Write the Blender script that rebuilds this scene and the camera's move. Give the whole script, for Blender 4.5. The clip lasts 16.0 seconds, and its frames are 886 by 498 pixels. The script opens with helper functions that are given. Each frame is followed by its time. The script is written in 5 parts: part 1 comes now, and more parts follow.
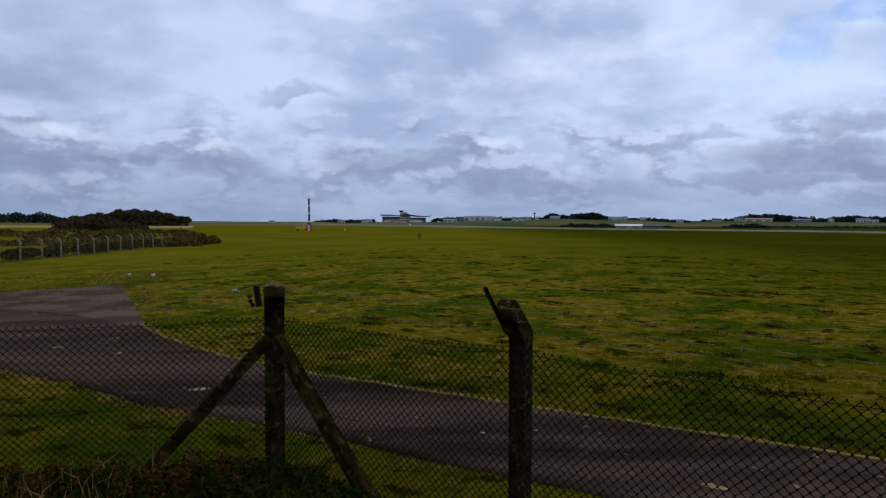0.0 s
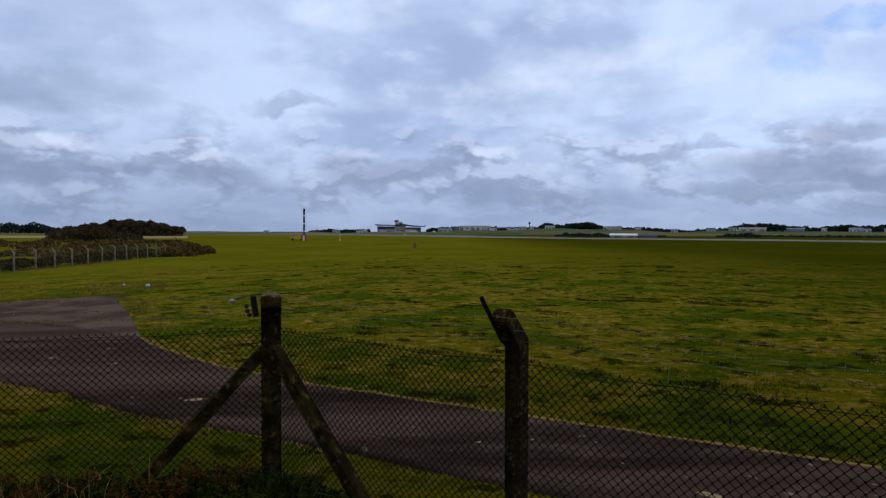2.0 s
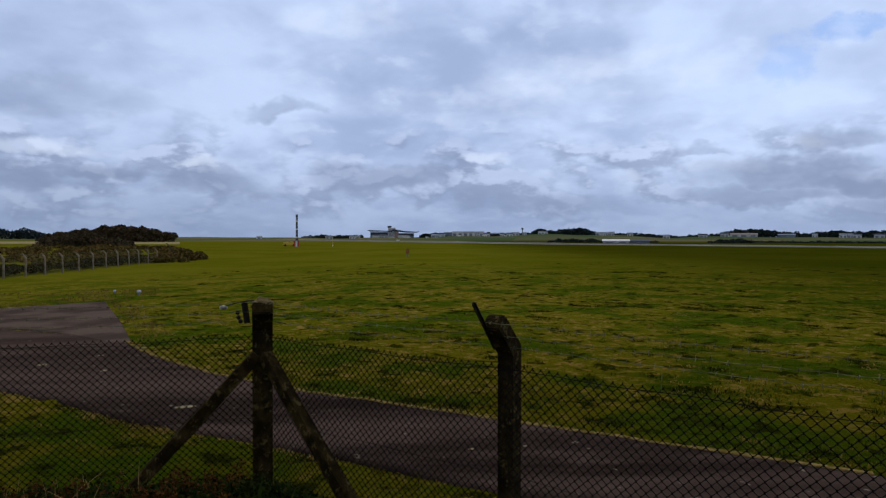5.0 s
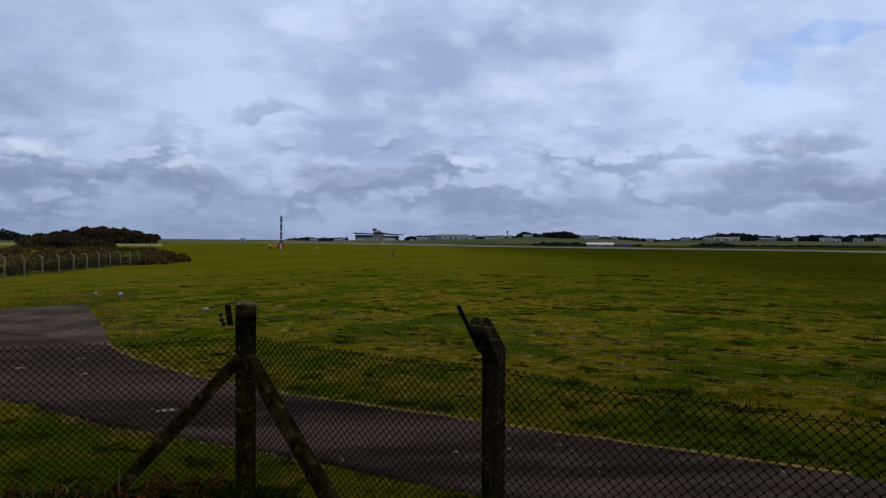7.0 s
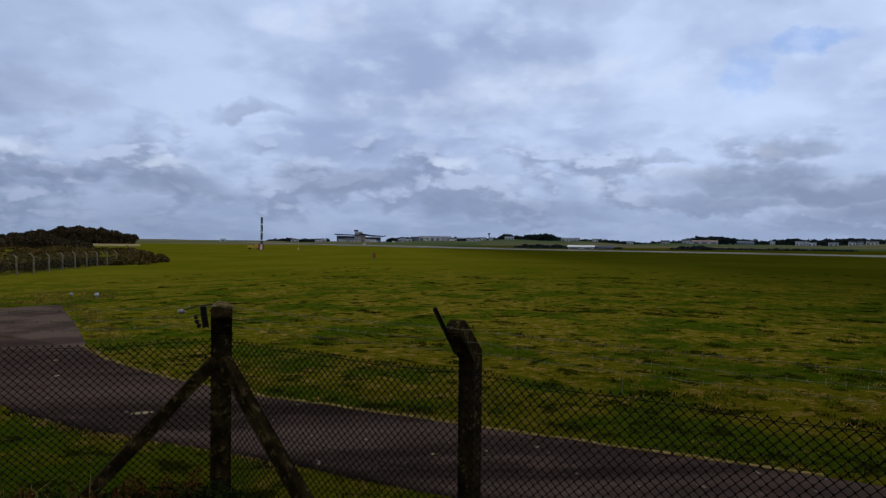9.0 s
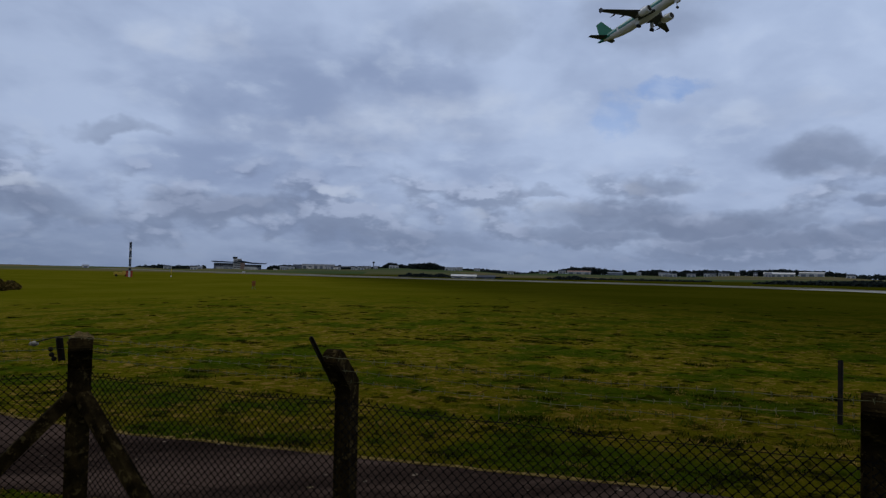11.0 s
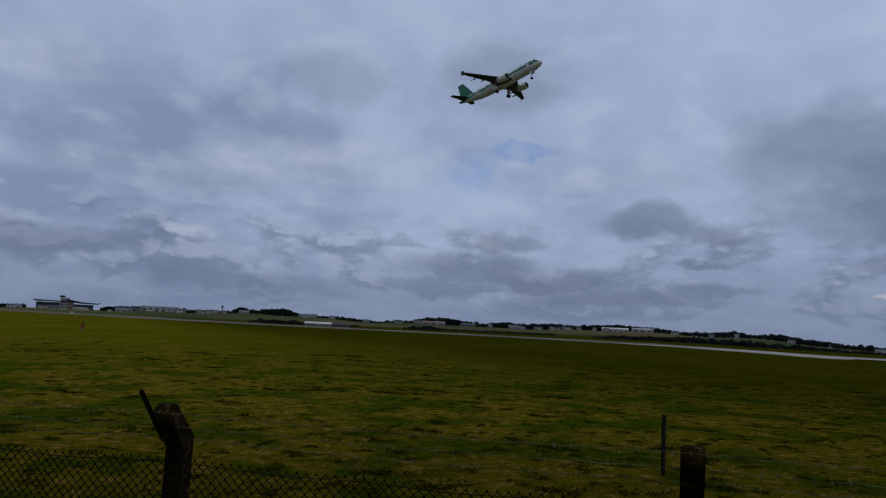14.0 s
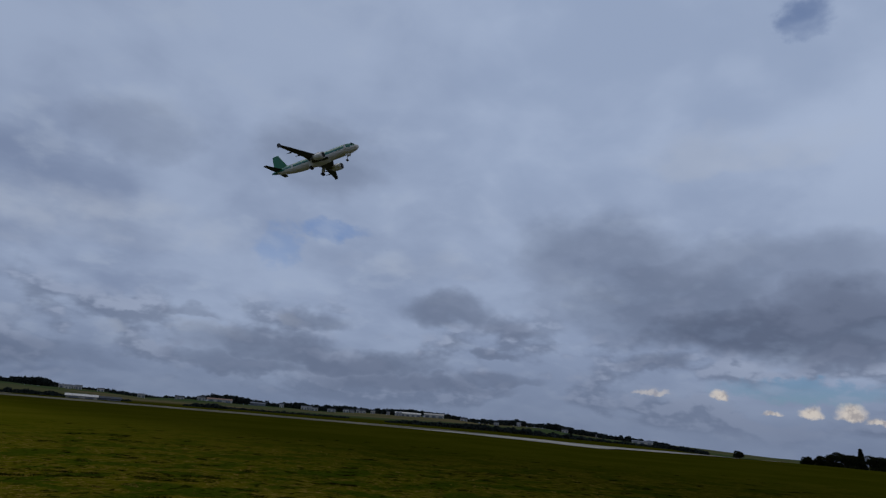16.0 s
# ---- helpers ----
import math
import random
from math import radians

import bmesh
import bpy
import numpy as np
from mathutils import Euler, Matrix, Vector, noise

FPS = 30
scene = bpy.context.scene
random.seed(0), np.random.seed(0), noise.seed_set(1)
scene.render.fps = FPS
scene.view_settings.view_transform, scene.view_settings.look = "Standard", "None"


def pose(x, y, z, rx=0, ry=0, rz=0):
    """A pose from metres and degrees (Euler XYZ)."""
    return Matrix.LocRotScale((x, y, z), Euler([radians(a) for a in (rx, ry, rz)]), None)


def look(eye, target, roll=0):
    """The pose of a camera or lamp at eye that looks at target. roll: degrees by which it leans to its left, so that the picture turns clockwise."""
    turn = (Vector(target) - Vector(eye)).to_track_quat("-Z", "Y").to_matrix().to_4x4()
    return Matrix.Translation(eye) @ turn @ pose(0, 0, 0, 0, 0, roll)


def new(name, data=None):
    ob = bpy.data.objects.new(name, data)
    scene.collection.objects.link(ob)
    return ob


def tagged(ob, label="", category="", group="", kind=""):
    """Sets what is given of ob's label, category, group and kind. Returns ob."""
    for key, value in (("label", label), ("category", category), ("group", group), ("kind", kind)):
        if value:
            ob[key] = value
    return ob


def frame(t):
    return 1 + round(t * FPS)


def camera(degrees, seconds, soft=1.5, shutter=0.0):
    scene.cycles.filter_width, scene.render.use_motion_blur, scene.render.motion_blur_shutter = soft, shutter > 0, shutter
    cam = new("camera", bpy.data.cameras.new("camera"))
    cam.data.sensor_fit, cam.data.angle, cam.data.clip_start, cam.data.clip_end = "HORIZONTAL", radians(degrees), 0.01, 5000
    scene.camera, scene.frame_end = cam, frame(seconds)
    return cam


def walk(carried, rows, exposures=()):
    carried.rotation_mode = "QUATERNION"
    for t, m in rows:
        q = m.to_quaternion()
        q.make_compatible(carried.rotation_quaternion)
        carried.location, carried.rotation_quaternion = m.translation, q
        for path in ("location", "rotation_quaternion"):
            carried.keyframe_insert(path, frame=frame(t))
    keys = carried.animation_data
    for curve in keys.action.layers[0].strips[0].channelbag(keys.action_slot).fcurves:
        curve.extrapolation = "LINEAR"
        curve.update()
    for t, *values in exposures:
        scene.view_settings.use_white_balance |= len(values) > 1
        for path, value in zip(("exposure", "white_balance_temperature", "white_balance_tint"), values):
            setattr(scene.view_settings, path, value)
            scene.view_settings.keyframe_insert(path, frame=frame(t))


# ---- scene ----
# camera: a hand-held shot from a bank behind the fence, turning to the right
cam = camera(67.94, 16.0, soft=1.3)
ROWS = [
    (0.0, -0.042, 0.081, 2.820, 0.00, -2.24, 0.30),
    (0.5, -0.044, 0.082, 2.821, -0.08, -2.11, 0.25),
    (1.0, -0.050, 0.077, 2.821, -0.06, -1.88, 0.29),
    (1.5, -0.051, 0.060, 2.822, -0.31, -1.66, 0.25),
    (2.0, -0.052, 0.032, 2.823, -0.42, -1.39, 0.23),
    (2.5, -0.054, 0.031, 2.823, -0.36, -1.51, 0.04),
    (3.0, -0.049, 0.040, 2.822, -0.51, -1.32, 0.09),
    (3.5, -0.054, 0.040, 2.823, -0.79, -1.09, 0.03),
    (4.0, -0.053, 0.048, 2.821, -0.86, -1.18, 0.08),
    (6.5, -0.040, 0.052, 2.829, -1.73, -0.34, 0.49),
    (7.0, -0.044, 0.048, 2.821, -2.32, -0.63, 0.42),
    (7.5, -0.047, 0.057, 2.820, -2.77, -0.72, 0.53),
    (8.0, -0.042, 0.055, 2.822, -3.27, -0.64, 0.62),
    (10.5, 0.037, -0.005, 2.833, -8.35, 0.98, 1.71),
    (11.0, 0.031, -0.069, 2.836, -13.89, 2.20, 1.18),
    (11.5, -0.021, -0.041, 2.845, -15.82, 2.61, 1.02),
    (12.0, -0.013, -0.046, 2.847, -15.09, 3.84, 2.35),
    (12.5, 0.026, -0.058, 2.852, -18.38, 4.07, 3.11),
    (13.0, 0.043, -0.060, 2.852, -21.02, 5.16, 2.34),
    (13.5, 0.052, -0.052, 2.854, -23.24, 5.31, 2.37),
    (14.0, 0.061, -0.056, 2.864, -26.12, 6.83, 2.68),
    (14.5, 0.069, -0.069, 2.872, -29.76, 8.11, 3.15),
    (15.0, 0.065, -0.093, 2.883, -33.00, 9.87, 2.91),
    (15.5, 0.142, -0.079, 2.890, -37.45, 11.75, 3.11),
    (16.0, 0.204, -0.101, 2.916, -42.81, 14.81, 4.64),
]
EXPOSURES = [(0.0, 0.02), (2.0, 0.06), (4.0, 0.06), (6.5, -0.08), (8.0, -0.12), (10.5, -0.10), (11.0, -0.52), (12.0, -0.46), (12.5, -0.52), (13.5, -0.76), (14.5, -0.82), (15.0, -0.90), (15.5, -1.0), (16.0, -0.97)]
walk(cam, [(t, pose(x, y, z, 90 + pitch, 0, yaw) @ pose(0, 0, 0, 0, 0, roll)) for t, x, y, z, yaw, pitch, roll in ROWS], EXPOSURES)


# ---- node helper ----
class Nodes:
    """Short hand for building node trees."""

    def __init__(self, tree):
        self.t = tree
        tree.nodes.clear()

    def put(self, value, socket):
        if isinstance(value, bpy.types.NodeSocket):
            self.t.links.new(value, socket)
        elif value is not None:
            if isinstance(value, (tuple, list)) and len(value) == 3 and socket.type == "RGBA":
                value = (*value, 1.0)
            socket.default_value = value

    def node(self, kind, out=0, inputs=None, **attrs):
        n = self.t.nodes.new(kind)
        if "operation" in attrs:
            n.operation = attrs["operation"]
        if "blend_type" in attrs:
            n.blend_type = attrs["blend_type"]
        for key, value in (inputs or {}).items():
            self.put(value, n.inputs[key])
        return n.outputs[out]

    def math(self, op, a, b=None, c=None):
        return self.node("ShaderNodeMath", 0, {i: v for i, v in enumerate((a, b, c)) if v is not None}, operation=op)

    def vec(self, op, a, b=None, out=0):
        return self.node("ShaderNodeVectorMath", out, {i: v for i, v in enumerate((a, b)) if v is not None}, operation=op)

    def noise(self, vector, scale, detail=4.0, rough=0.55, distort=0.0, out=0):
        return self.node("ShaderNodeTexNoise", out, {"Vector": vector, "Scale": scale, "Detail": detail, "Roughness": rough, "Distortion": distort})

    def scaled(self, vector, s, turn=0.0):
        return self.node("ShaderNodeMapping", 0, {"Vector": vector, "Scale": s, "Rotation": (0, 0, radians(turn))})

    def step(self, value, lo, hi, a=0.0, b=1.0):
        n = self.t.nodes.new("ShaderNodeMapRange")
        n.interpolation_type = "SMOOTHSTEP"
        for key, v in (("Value", value), ("From Min", lo), ("From Max", hi), ("To Min", a), ("To Max", b)):
            self.put(v, n.inputs[key])
        return n.outputs[0]

    def mix(self, f, a, b, blend="MIX"):
        n = self.t.nodes.new("ShaderNodeMix")
        n.data_type, n.blend_type = "RGBA", blend
        self.put(f, n.inputs[0]), self.put(a, n.inputs[6]), self.put(b, n.inputs[7])
        return n.outputs[2]


# ---- world: a broken overcast over a clear sky ----
SUN_AZ, SUN_EL = -25.0, 48.0
world = bpy.data.worlds.new("overcast")
scene.world = world
world.use_nodes = True
N = Nodes(world.node_tree)
sky = world.node_tree.nodes.new("ShaderNodeTexSky")
sky.sky_type, sky.sun_disc = "NISHITA", False
sky.sun_elevation, sky.sun_rotation = radians(SUN_EL), radians(SUN_AZ)
way = N.node("ShaderNodeTexCoord", 0)
flat = N.t.nodes.new("ShaderNodeSeparateXYZ")
N.put(way, flat.inputs[0])
DX, DY, DZ = flat.outputs[0], flat.outputs[1], flat.outputs[2]
AZ = N.math("DEGREES", N.math("ARCTAN2", DX, DY))
EL = N.math("DEGREES", N.math("ARCSINE", DZ))


def bent(scale, flatten, sideways, upwards, detail=5.0):
    """Bearing and elevation in degrees, stirred so that what is drawn with them gets billowed edges."""
    wob = N.t.nodes.new("ShaderNodeSeparateXYZ")
    N.put(N.noise(N.scaled(way, (1.0, 1.0, flatten)), scale, detail, 0.58, out=1), wob.inputs[0])
    return (N.math("ADD", AZ, N.math("MULTIPLY_ADD", wob.outputs[0], sideways, -sideways / 2)),
            N.math("ADD", EL, N.math("MULTIPLY_ADD", wob.outputs[1], upwards, -upwards / 2)))


BILLOW, RAGGED = bent(9.0, 1.5, 8.0, 4.6, 4.0), bent(36.0, 1.4, 3.2, 2.6, 4.0)


def cloud_bank(banks, space, soft=1.45, foot=1.7):
    """The thickest of several clouds: bearing, elevation, half width, half height, weight; their feet are flatter."""
    total = None
    for az, el, wide, high, weight in banks:
        u = N.math("MULTIPLY_ADD", space[0], 1 / wide, -az / wide)
        v = N.math("MULTIPLY_ADD", space[1], 1 / high, -el / high)
        v = N.math("MAXIMUM", v, N.math("MULTIPLY", v, -foot))
        q = N.math("MULTIPLY_ADD", v, v, N.math("MULTIPLY", u, u))
        one = N.step(q, soft, 0.1, 0.0, weight)
        total = one if total is None else N.math("MAXIMUM", total, one)
    return total


# the upper sheet lies flat overhead, so it closes up towards the horizon
over = N.node("ShaderNodeVectorMath", 0, {0: way, "Scale": N.math("DIVIDE", 1.0, N.math("ADD", N.math("MAXIMUM", DZ, 0.0), 0.34))}, operation="SCALE")
broad = N.noise(over, 1.5, 3.0, 0.45, 0.3)
rolls = N.noise(over, 3.6, 4.0, 0.48, 0.3)
wisps = N.noise(over, 9.0, 4.0, 0.5, 0.2)
sheet = N.math("ADD", N.math("MULTIPLY", broad, 0.45), N.math("ADD", N.math("MULTIPLY", rolls, 0.40), N.math("MULTIPLY", wisps, 0.15)))
east = N.step(AZ, 20.0, 75.0)
behind = N.step(DY, 0.1, -0.6)


def heap(lift):
    """The density of the low heaped clouds, a little higher up when lift is set."""
    p = N.scaled(N.vec("ADD", way, (0.0, 0.0, lift)), (1.0, 1.0, 2.0))
    return N.math("ADD", N.math("MULTIPLY", N.noise(p, 9.0, 4.0, 0.5, 0.1), 0.72), N.math("MULTIPLY", N.noise(p, 24.0, 4.0, 0.5, 0.1), 0.28))


density, above = heap(0.0), heap(0.014)
lit = N.step(N.math("SUBTRACT", density, above), -0.015, 0.07)
band = N.math("MULTIPLY", N.step(EL, 12.0, 6.0), N.step(EL, -0.5, 2.0))
heaps = N.math("MULTIPLY", N.step(N.math("MULTIPLY_ADD", band, 0.09, density), 0.54, 0.66), N.math("MULTIPLY", band, 0.8))
LOW_BANKS = ((-13.3, 10.2, 3.6, 1.0, 0.50), (-32.5, 4.2, 5.5, 1.7, 0.60), (-26.4, 5.2, 3.4, 1.0, 0.62), (-18.5, 3.9, 5.0, 1.6, 0.58),
             (-3.7, 4.8, 6.5, 1.5, 0.60), (9.0, 3.0, 8.0, 1.3, 0.45), (29.0, 4.9, 7.5, 2.0, 0.72), (32.0, 7.6, 3.4, 1.3, 0.62), (21.7, 7.2, 2.0, 0.7, 0.40),
             (43.6, 9.4, 4.6, 2.0, 0.66), (48.6, 8.9, 3.0, 1.2, 0.6), (47.5, 6.2, 2.0, 0.6, 0.60), (36.0, 4.3, 8.5, 1.4, 0.85), (41.0, 3.0, 8.0, 1.1, 0.80), (27.0, 3.4, 7.0, 1.0, 0.65), (48.0, 3.7, 3.4, 0.9, 0.60), (61.3, 5.7, 2.8, 1.1, 0.60))
HIGH_BANKS = ((31.0, 21.0, 6.5, 3.6, 0.42), (16.3, 20.5, 4.5, 2.6, 0.30), (57.0, 14.6, 7.0, 3.8, 0.50), (62.5, 11.0, 9.5, 4.4, 0.66), (68.0, 8.8, 9.0, 2.6, 1.0), (76.0, 9.4, 8.0, 4.0, 0.95), (72.0, 14.0, 9.0, 2.6, 0.45), (-30.0, 10.5, 8.0, 1.6, 0.35))
banks = N.math("MAXIMUM", cloud_bank(LOW_BANKS, BILLOW), cloud_bank(HIGH_BANKS, BILLOW, 1.7, 1.2))
BRIGHT = ((-19.0, 5.6, 2.6, 0.7, 0.75), (24.0, 5.8, 2.6, 0.8, 0.75), (16.5, 5.2, 1.8, 0.7, 0.70), (30.3, 7.6, 1.0, 0.6, 0.7), (23.2, 5.7, 1.8, 0.5, 0.7), (16.0, 5.3, 1.3, 0.5, 0.6), (6.5, 6.8, 2.6, 0.5, 0.6),
          (-30.0, 7.0, 5.0, 0.8, 0.55), (-7.0, 18.0, 5.0, 2.0, 0.45), (14.0, 13.0, 10.0, 2.6, 0.50), (41.0, 12.8, 6.0, 1.2, 0.40), (67.9, 22.5, 9.0, 2.4, 0.45), (2.0, 11.0, 9.0, 1.6, 0.40))
bright = N.math("MULTIPLY", cloud_bank(BRIGHT, BILLOW, 1.6), N.step(density, 0.40, 0.60, 0.25, 1.0))
upper = N.mix(N.step(sheet, 0.37, 0.62), (0.355, 0.455, 0.70), (0.60, 0.735, 1.02))
upper = N.mix(N.math("MULTIPLY", N.step(wisps, 0.54, 0.72), 0.3), upper, (0.68, 0.80, 1.02))
upper = N.mix(N.math("MULTIPLY", N.step(AZ, 0.0, -34.0), 0.30), upper, (0.33, 0.42, 0.63))
upper = N.mix(N.math("MULTIPLY", N.math("MULTIPLY", N.step(AZ, 28.0, 52.0), N.step(EL, 14.0, 24.0)), 0.75), upper, N.mix(N.step(sheet, 0.40, 0.60), (0.56, 0.71, 1.02), (0.80, 0.96, 1.28)))
upper = N.mix(N.math("MULTIPLY", N.step(AZ, 4.0, 34.0), 0.35), upper, (0.66, 0.81, 1.12))
heaped = N.mix(lit, (0.195, 0.25, 0.395), (0.58, 0.67, 0.90))
cloud = N.mix(N.math("MULTIPLY", heaps, 0.75), upper, heaped)
cloud = N.mix(bright, cloud, (0.74, 0.84, 1.04))
under = N.mix(N.step(density, 0.42, 0.58), (0.160, 0.208, 0.335), (0.25, 0.31, 0.47))
cloud = N.mix(N.math("MULTIPLY", banks, N.step(density, 0.36, 0.52, 0.7, 1.0)), cloud, under)
haze = N.mix(east, N.mix(N.step(AZ, -4.0, -24.0), (0.25, 0.325, 0.505), (0.195, 0.26, 0.41)), (0.245, 0.312, 0.485))
cloud = N.mix(N.math("MULTIPLY", N.step(EL, 8.5, 0.0), 0.66), cloud, haze)
cloud = N.mix(N.math("MULTIPLY", behind, 0.5), cloud, (0.25, 0.24, 0.23))
cloud = N.mix(N.step(EL, 36.0, 52.0, 0.0, 0.9), cloud, N.mix(N.step(rolls, 0.38, 0.62), (0.50, 0.48, 0.44), (0.72, 0.68, 0.62)))
GAPS = ((32.6, 15.4, 2.8, 0.9, 0.55), (28.4, 13.5, 1.8, 1.6, 0.40), (72.0, 4.4, 5.5, 0.75, 0.85), (73.8, 32.1, 2.0, 1.3, 0.60))
gap = N.math("MULTIPLY", cloud_bank(GAPS, RAGGED, 1.9, 1.0), N.step(wisps, 0.64, 0.44, 0.5, 1.0))
clear = N.node("ShaderNodeVectorMath", 0, {0: sky.outputs[0], "Scale": 0.13}, operation="SCALE")
clear = N.vec("MULTIPLY", clear, (0.62, 0.83, 1.20))
total = N.mix(gap, cloud, clear)
TOWERS = ((66.2, 3.7, 0.75, 0.6, 0.9), (61.0, 3.7, 1.6, 0.4, 0.5), (72.4, 2.7, 0.9, 0.8, 0.95), (69.8, 2.6, 0.8, 0.3, 0.8), (75.0, 2.8, 1.1, 0.95, 0.95), (76.6, 2.4, 0.8, 0.4, 0.85))
tower = cloud_bank(TOWERS, bent(60.0, 1.0, 1.1, 1.1, 4.0), 1.25, 2.4)
total = N.mix(tower, total, N.mix(N.step(N.noise(way, 70.0, 3.0, 0.6), 0.36, 0.56), (0.70, 0.65, 0.65), (1.15, 1.05, 0.96)))
N.put(N.node("ShaderNodeBackground", 0, {"Color": total, "Strength": 1.0}), N.t.nodes.new("ShaderNodeOutputWorld").inputs[0])

sun_data = bpy.data.lights.new("sun", "SUN")
sun_data.energy, sun_data.angle, sun_data.color = 0.5, radians(14), (1.0, 0.95, 0.86)
sun = new("sun", sun_data)
sun.matrix_world = look((0, 0, 0), (-math.sin(radians(SUN_AZ)) * math.cos(radians(SUN_EL)), -math.cos(radians(SUN_AZ)) * math.cos(radians(SUN_EL)), -math.sin(radians(SUN_EL))))


# ---- materials ----
def material(name, build, rough=0.8, metal=0.0, bump=None, spec=0.3):
    m = bpy.data.materials.new(name)
    m.use_nodes = True
    n = Nodes(m.node_tree)
    colour, relief = build(n)
    shader = n.t.nodes.new("ShaderNodeBsdfPrincipled")
    n.put(colour, shader.inputs["Base Color"])
    n.put(rough, shader.inputs["Roughness"]), n.put(metal, shader.inputs["Metallic"])
    n.put(spec, shader.inputs["Specular IOR Level"])
    if relief is not None:
        n.put(n.node("ShaderNodeBump", 0, {"Height": relief, "Strength": (bump or (0.4, 0.02))[0], "Distance": (bump or (0.4, 0.02))[1]}), shader.inputs["Normal"])
    n.put(shader.outputs[0], n.t.nodes.new("ShaderNodeOutputMaterial").inputs[0])
    return m


def coords(n):
    return n.node("ShaderNodeTexCoord", 3)


def place(n):
    return n.node("ShaderNodeNewGeometry", 0)


def island(n):
    return n.node("ShaderNodeNewGeometry", 8)


def two_tone(a, b, scale, fine=30.0, lo=0.4, hi=0.62):
    def build(n):
        p = coords(n)
        f = n.noise(p, scale, 5.0, 0.6)
        g = n.noise(p, fine, 4.0, 0.6)
        c = n.mix(n.step(f, lo, hi), a, b)
        return n.mix(n.math("MULTIPLY", n.step(g, 0.45, 0.75), 0.35), c, tuple(v * 0.5 for v in a)), g
    return build


def meadow(n):
    p = place(n)
    wide = n.noise(p, 0.05, 4.0, 0.5)
    patch = n.noise(p, 0.33, 4.0, 0.55, 0.3)
    tuft = n.noise(p, 1.7, 4.0, 0.6, 0.3)
    straw = n.noise(n.scaled(p, (1.0, 1.2, 1.0), 28), 2.9, 6.0, 0.68, 0.4)
    blade = n.noise(p, 18.0, 4.0, 0.7)
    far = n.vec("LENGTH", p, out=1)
    c = n.mix(n.step(wide, 0.38, 0.62), (0.092, 0.092, 0.004), (0.126, 0.108, 0.007))
    c = n.mix(n.math("MULTIPLY", n.step(patch, 0.47, 0.58), 0.9), c, (0.032, 0.064, 0.002))
    # bleached straw where the mower left it; shade between tufts painted near black
    c = n.mix(n.math("MULTIPLY", n.math("MULTIPLY", n.step(straw, 0.52, 0.60), n.step(far, 9.0, 15.0, 0.25, 1.0)), n.step(patch, 0.58, 0.44, 0.15, 0.75)), c, (0.30, 0.19, 0.05))
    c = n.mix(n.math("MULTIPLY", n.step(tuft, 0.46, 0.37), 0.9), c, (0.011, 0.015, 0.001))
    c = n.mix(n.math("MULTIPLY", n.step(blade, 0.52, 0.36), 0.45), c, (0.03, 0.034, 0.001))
    c = n.mix(n.math("MULTIPLY", n.step(blade, 0.56, 0.70), 0.35), c, (0.24, 0.19, 0.03))
    # the sward evens out with distance; beyond the runway lie hedged fields in duller greens
    c = n.mix(n.step(far, 26.0, 90.0, 0.0, 0.86), c, n.mix(n.step(wide, 0.38, 0.62), (0.098, 0.100, 0.004), (0.124, 0.118, 0.008)))
    # colour darkened towards the camera, imitating vignetting and the paler look at grazing angles
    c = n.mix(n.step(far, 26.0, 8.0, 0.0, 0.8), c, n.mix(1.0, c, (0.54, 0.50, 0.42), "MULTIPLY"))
    # sward colour darkened to the east, in place of the camera's drop in ground brightness
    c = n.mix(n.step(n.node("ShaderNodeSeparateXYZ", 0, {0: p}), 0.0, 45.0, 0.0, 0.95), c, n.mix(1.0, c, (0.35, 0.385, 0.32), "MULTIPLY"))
    fields = n.node("ShaderNodeTexVoronoi", 1, {"Vector": n.scaled(p, (0.006, 0.0032, 0.0), 30), "Scale": 1.0})
    tone = n.mix(n.step(n.noise(fields, 3.0), 0.42, 0.58), (0.06, 0.095, 0.045), (0.15, 0.13, 0.075))
    c = n.mix(n.step(far, 420.0, 640.0, 0.0, 0.85), c, tone)
    return c, n.math("ADD", n.math("MULTIPLY", tuft, 0.8), n.math("MULTIPLY", blade, 0.2))


def tarmac(n):
    p = place(n)
    lane = n.scaled(p, (0.12, 1.0, 1.0), 31)
    a = n.noise(lane, 0.62, 4.0, 0.5, 0.3)
    b = n.noise(n.scaled(p, (0.5, 1.0, 1.0), 31), 1.9, 6.0, 0.62)
    grit = n.noise(p, 60.0, 4.0, 0.75)
    c = n.mix(n.step(a, 0.40, 0.60), (0.017, 0.0110, 0.0090), (0.068, 0.046, 0.037))
    c = n.mix(n.math("MULTIPLY", n.step(b, 0.50, 0.74), 0.55), c, (0.094, 0.064, 0.050))
    c = n.mix(n.math("MULTIPLY", n.step(grit, 0.52, 0.72), 0.4), c, (0.13, 0.095, 0.07))
    c = n.mix(n.math("MULTIPLY", n.step(grit, 0.46, 0.32), 0.5), c, (0.014, 0.011, 0.011))
    # bleached where it opens into the pad
    c = n.mix(n.step(n.node("ShaderNodeSeparateXYZ", 0, {0: p}), 0.0, -9.0, 0.0, 0.3), c, (0.095, 0.066, 0.054))
    c = n.mix(n.math("MULTIPLY", n.step(n.noise(p, 5.5, 2.0, 0.5), 0.70, 0.74), 0.5), c, (0.28, 0.23, 0.17))
    return c, grit


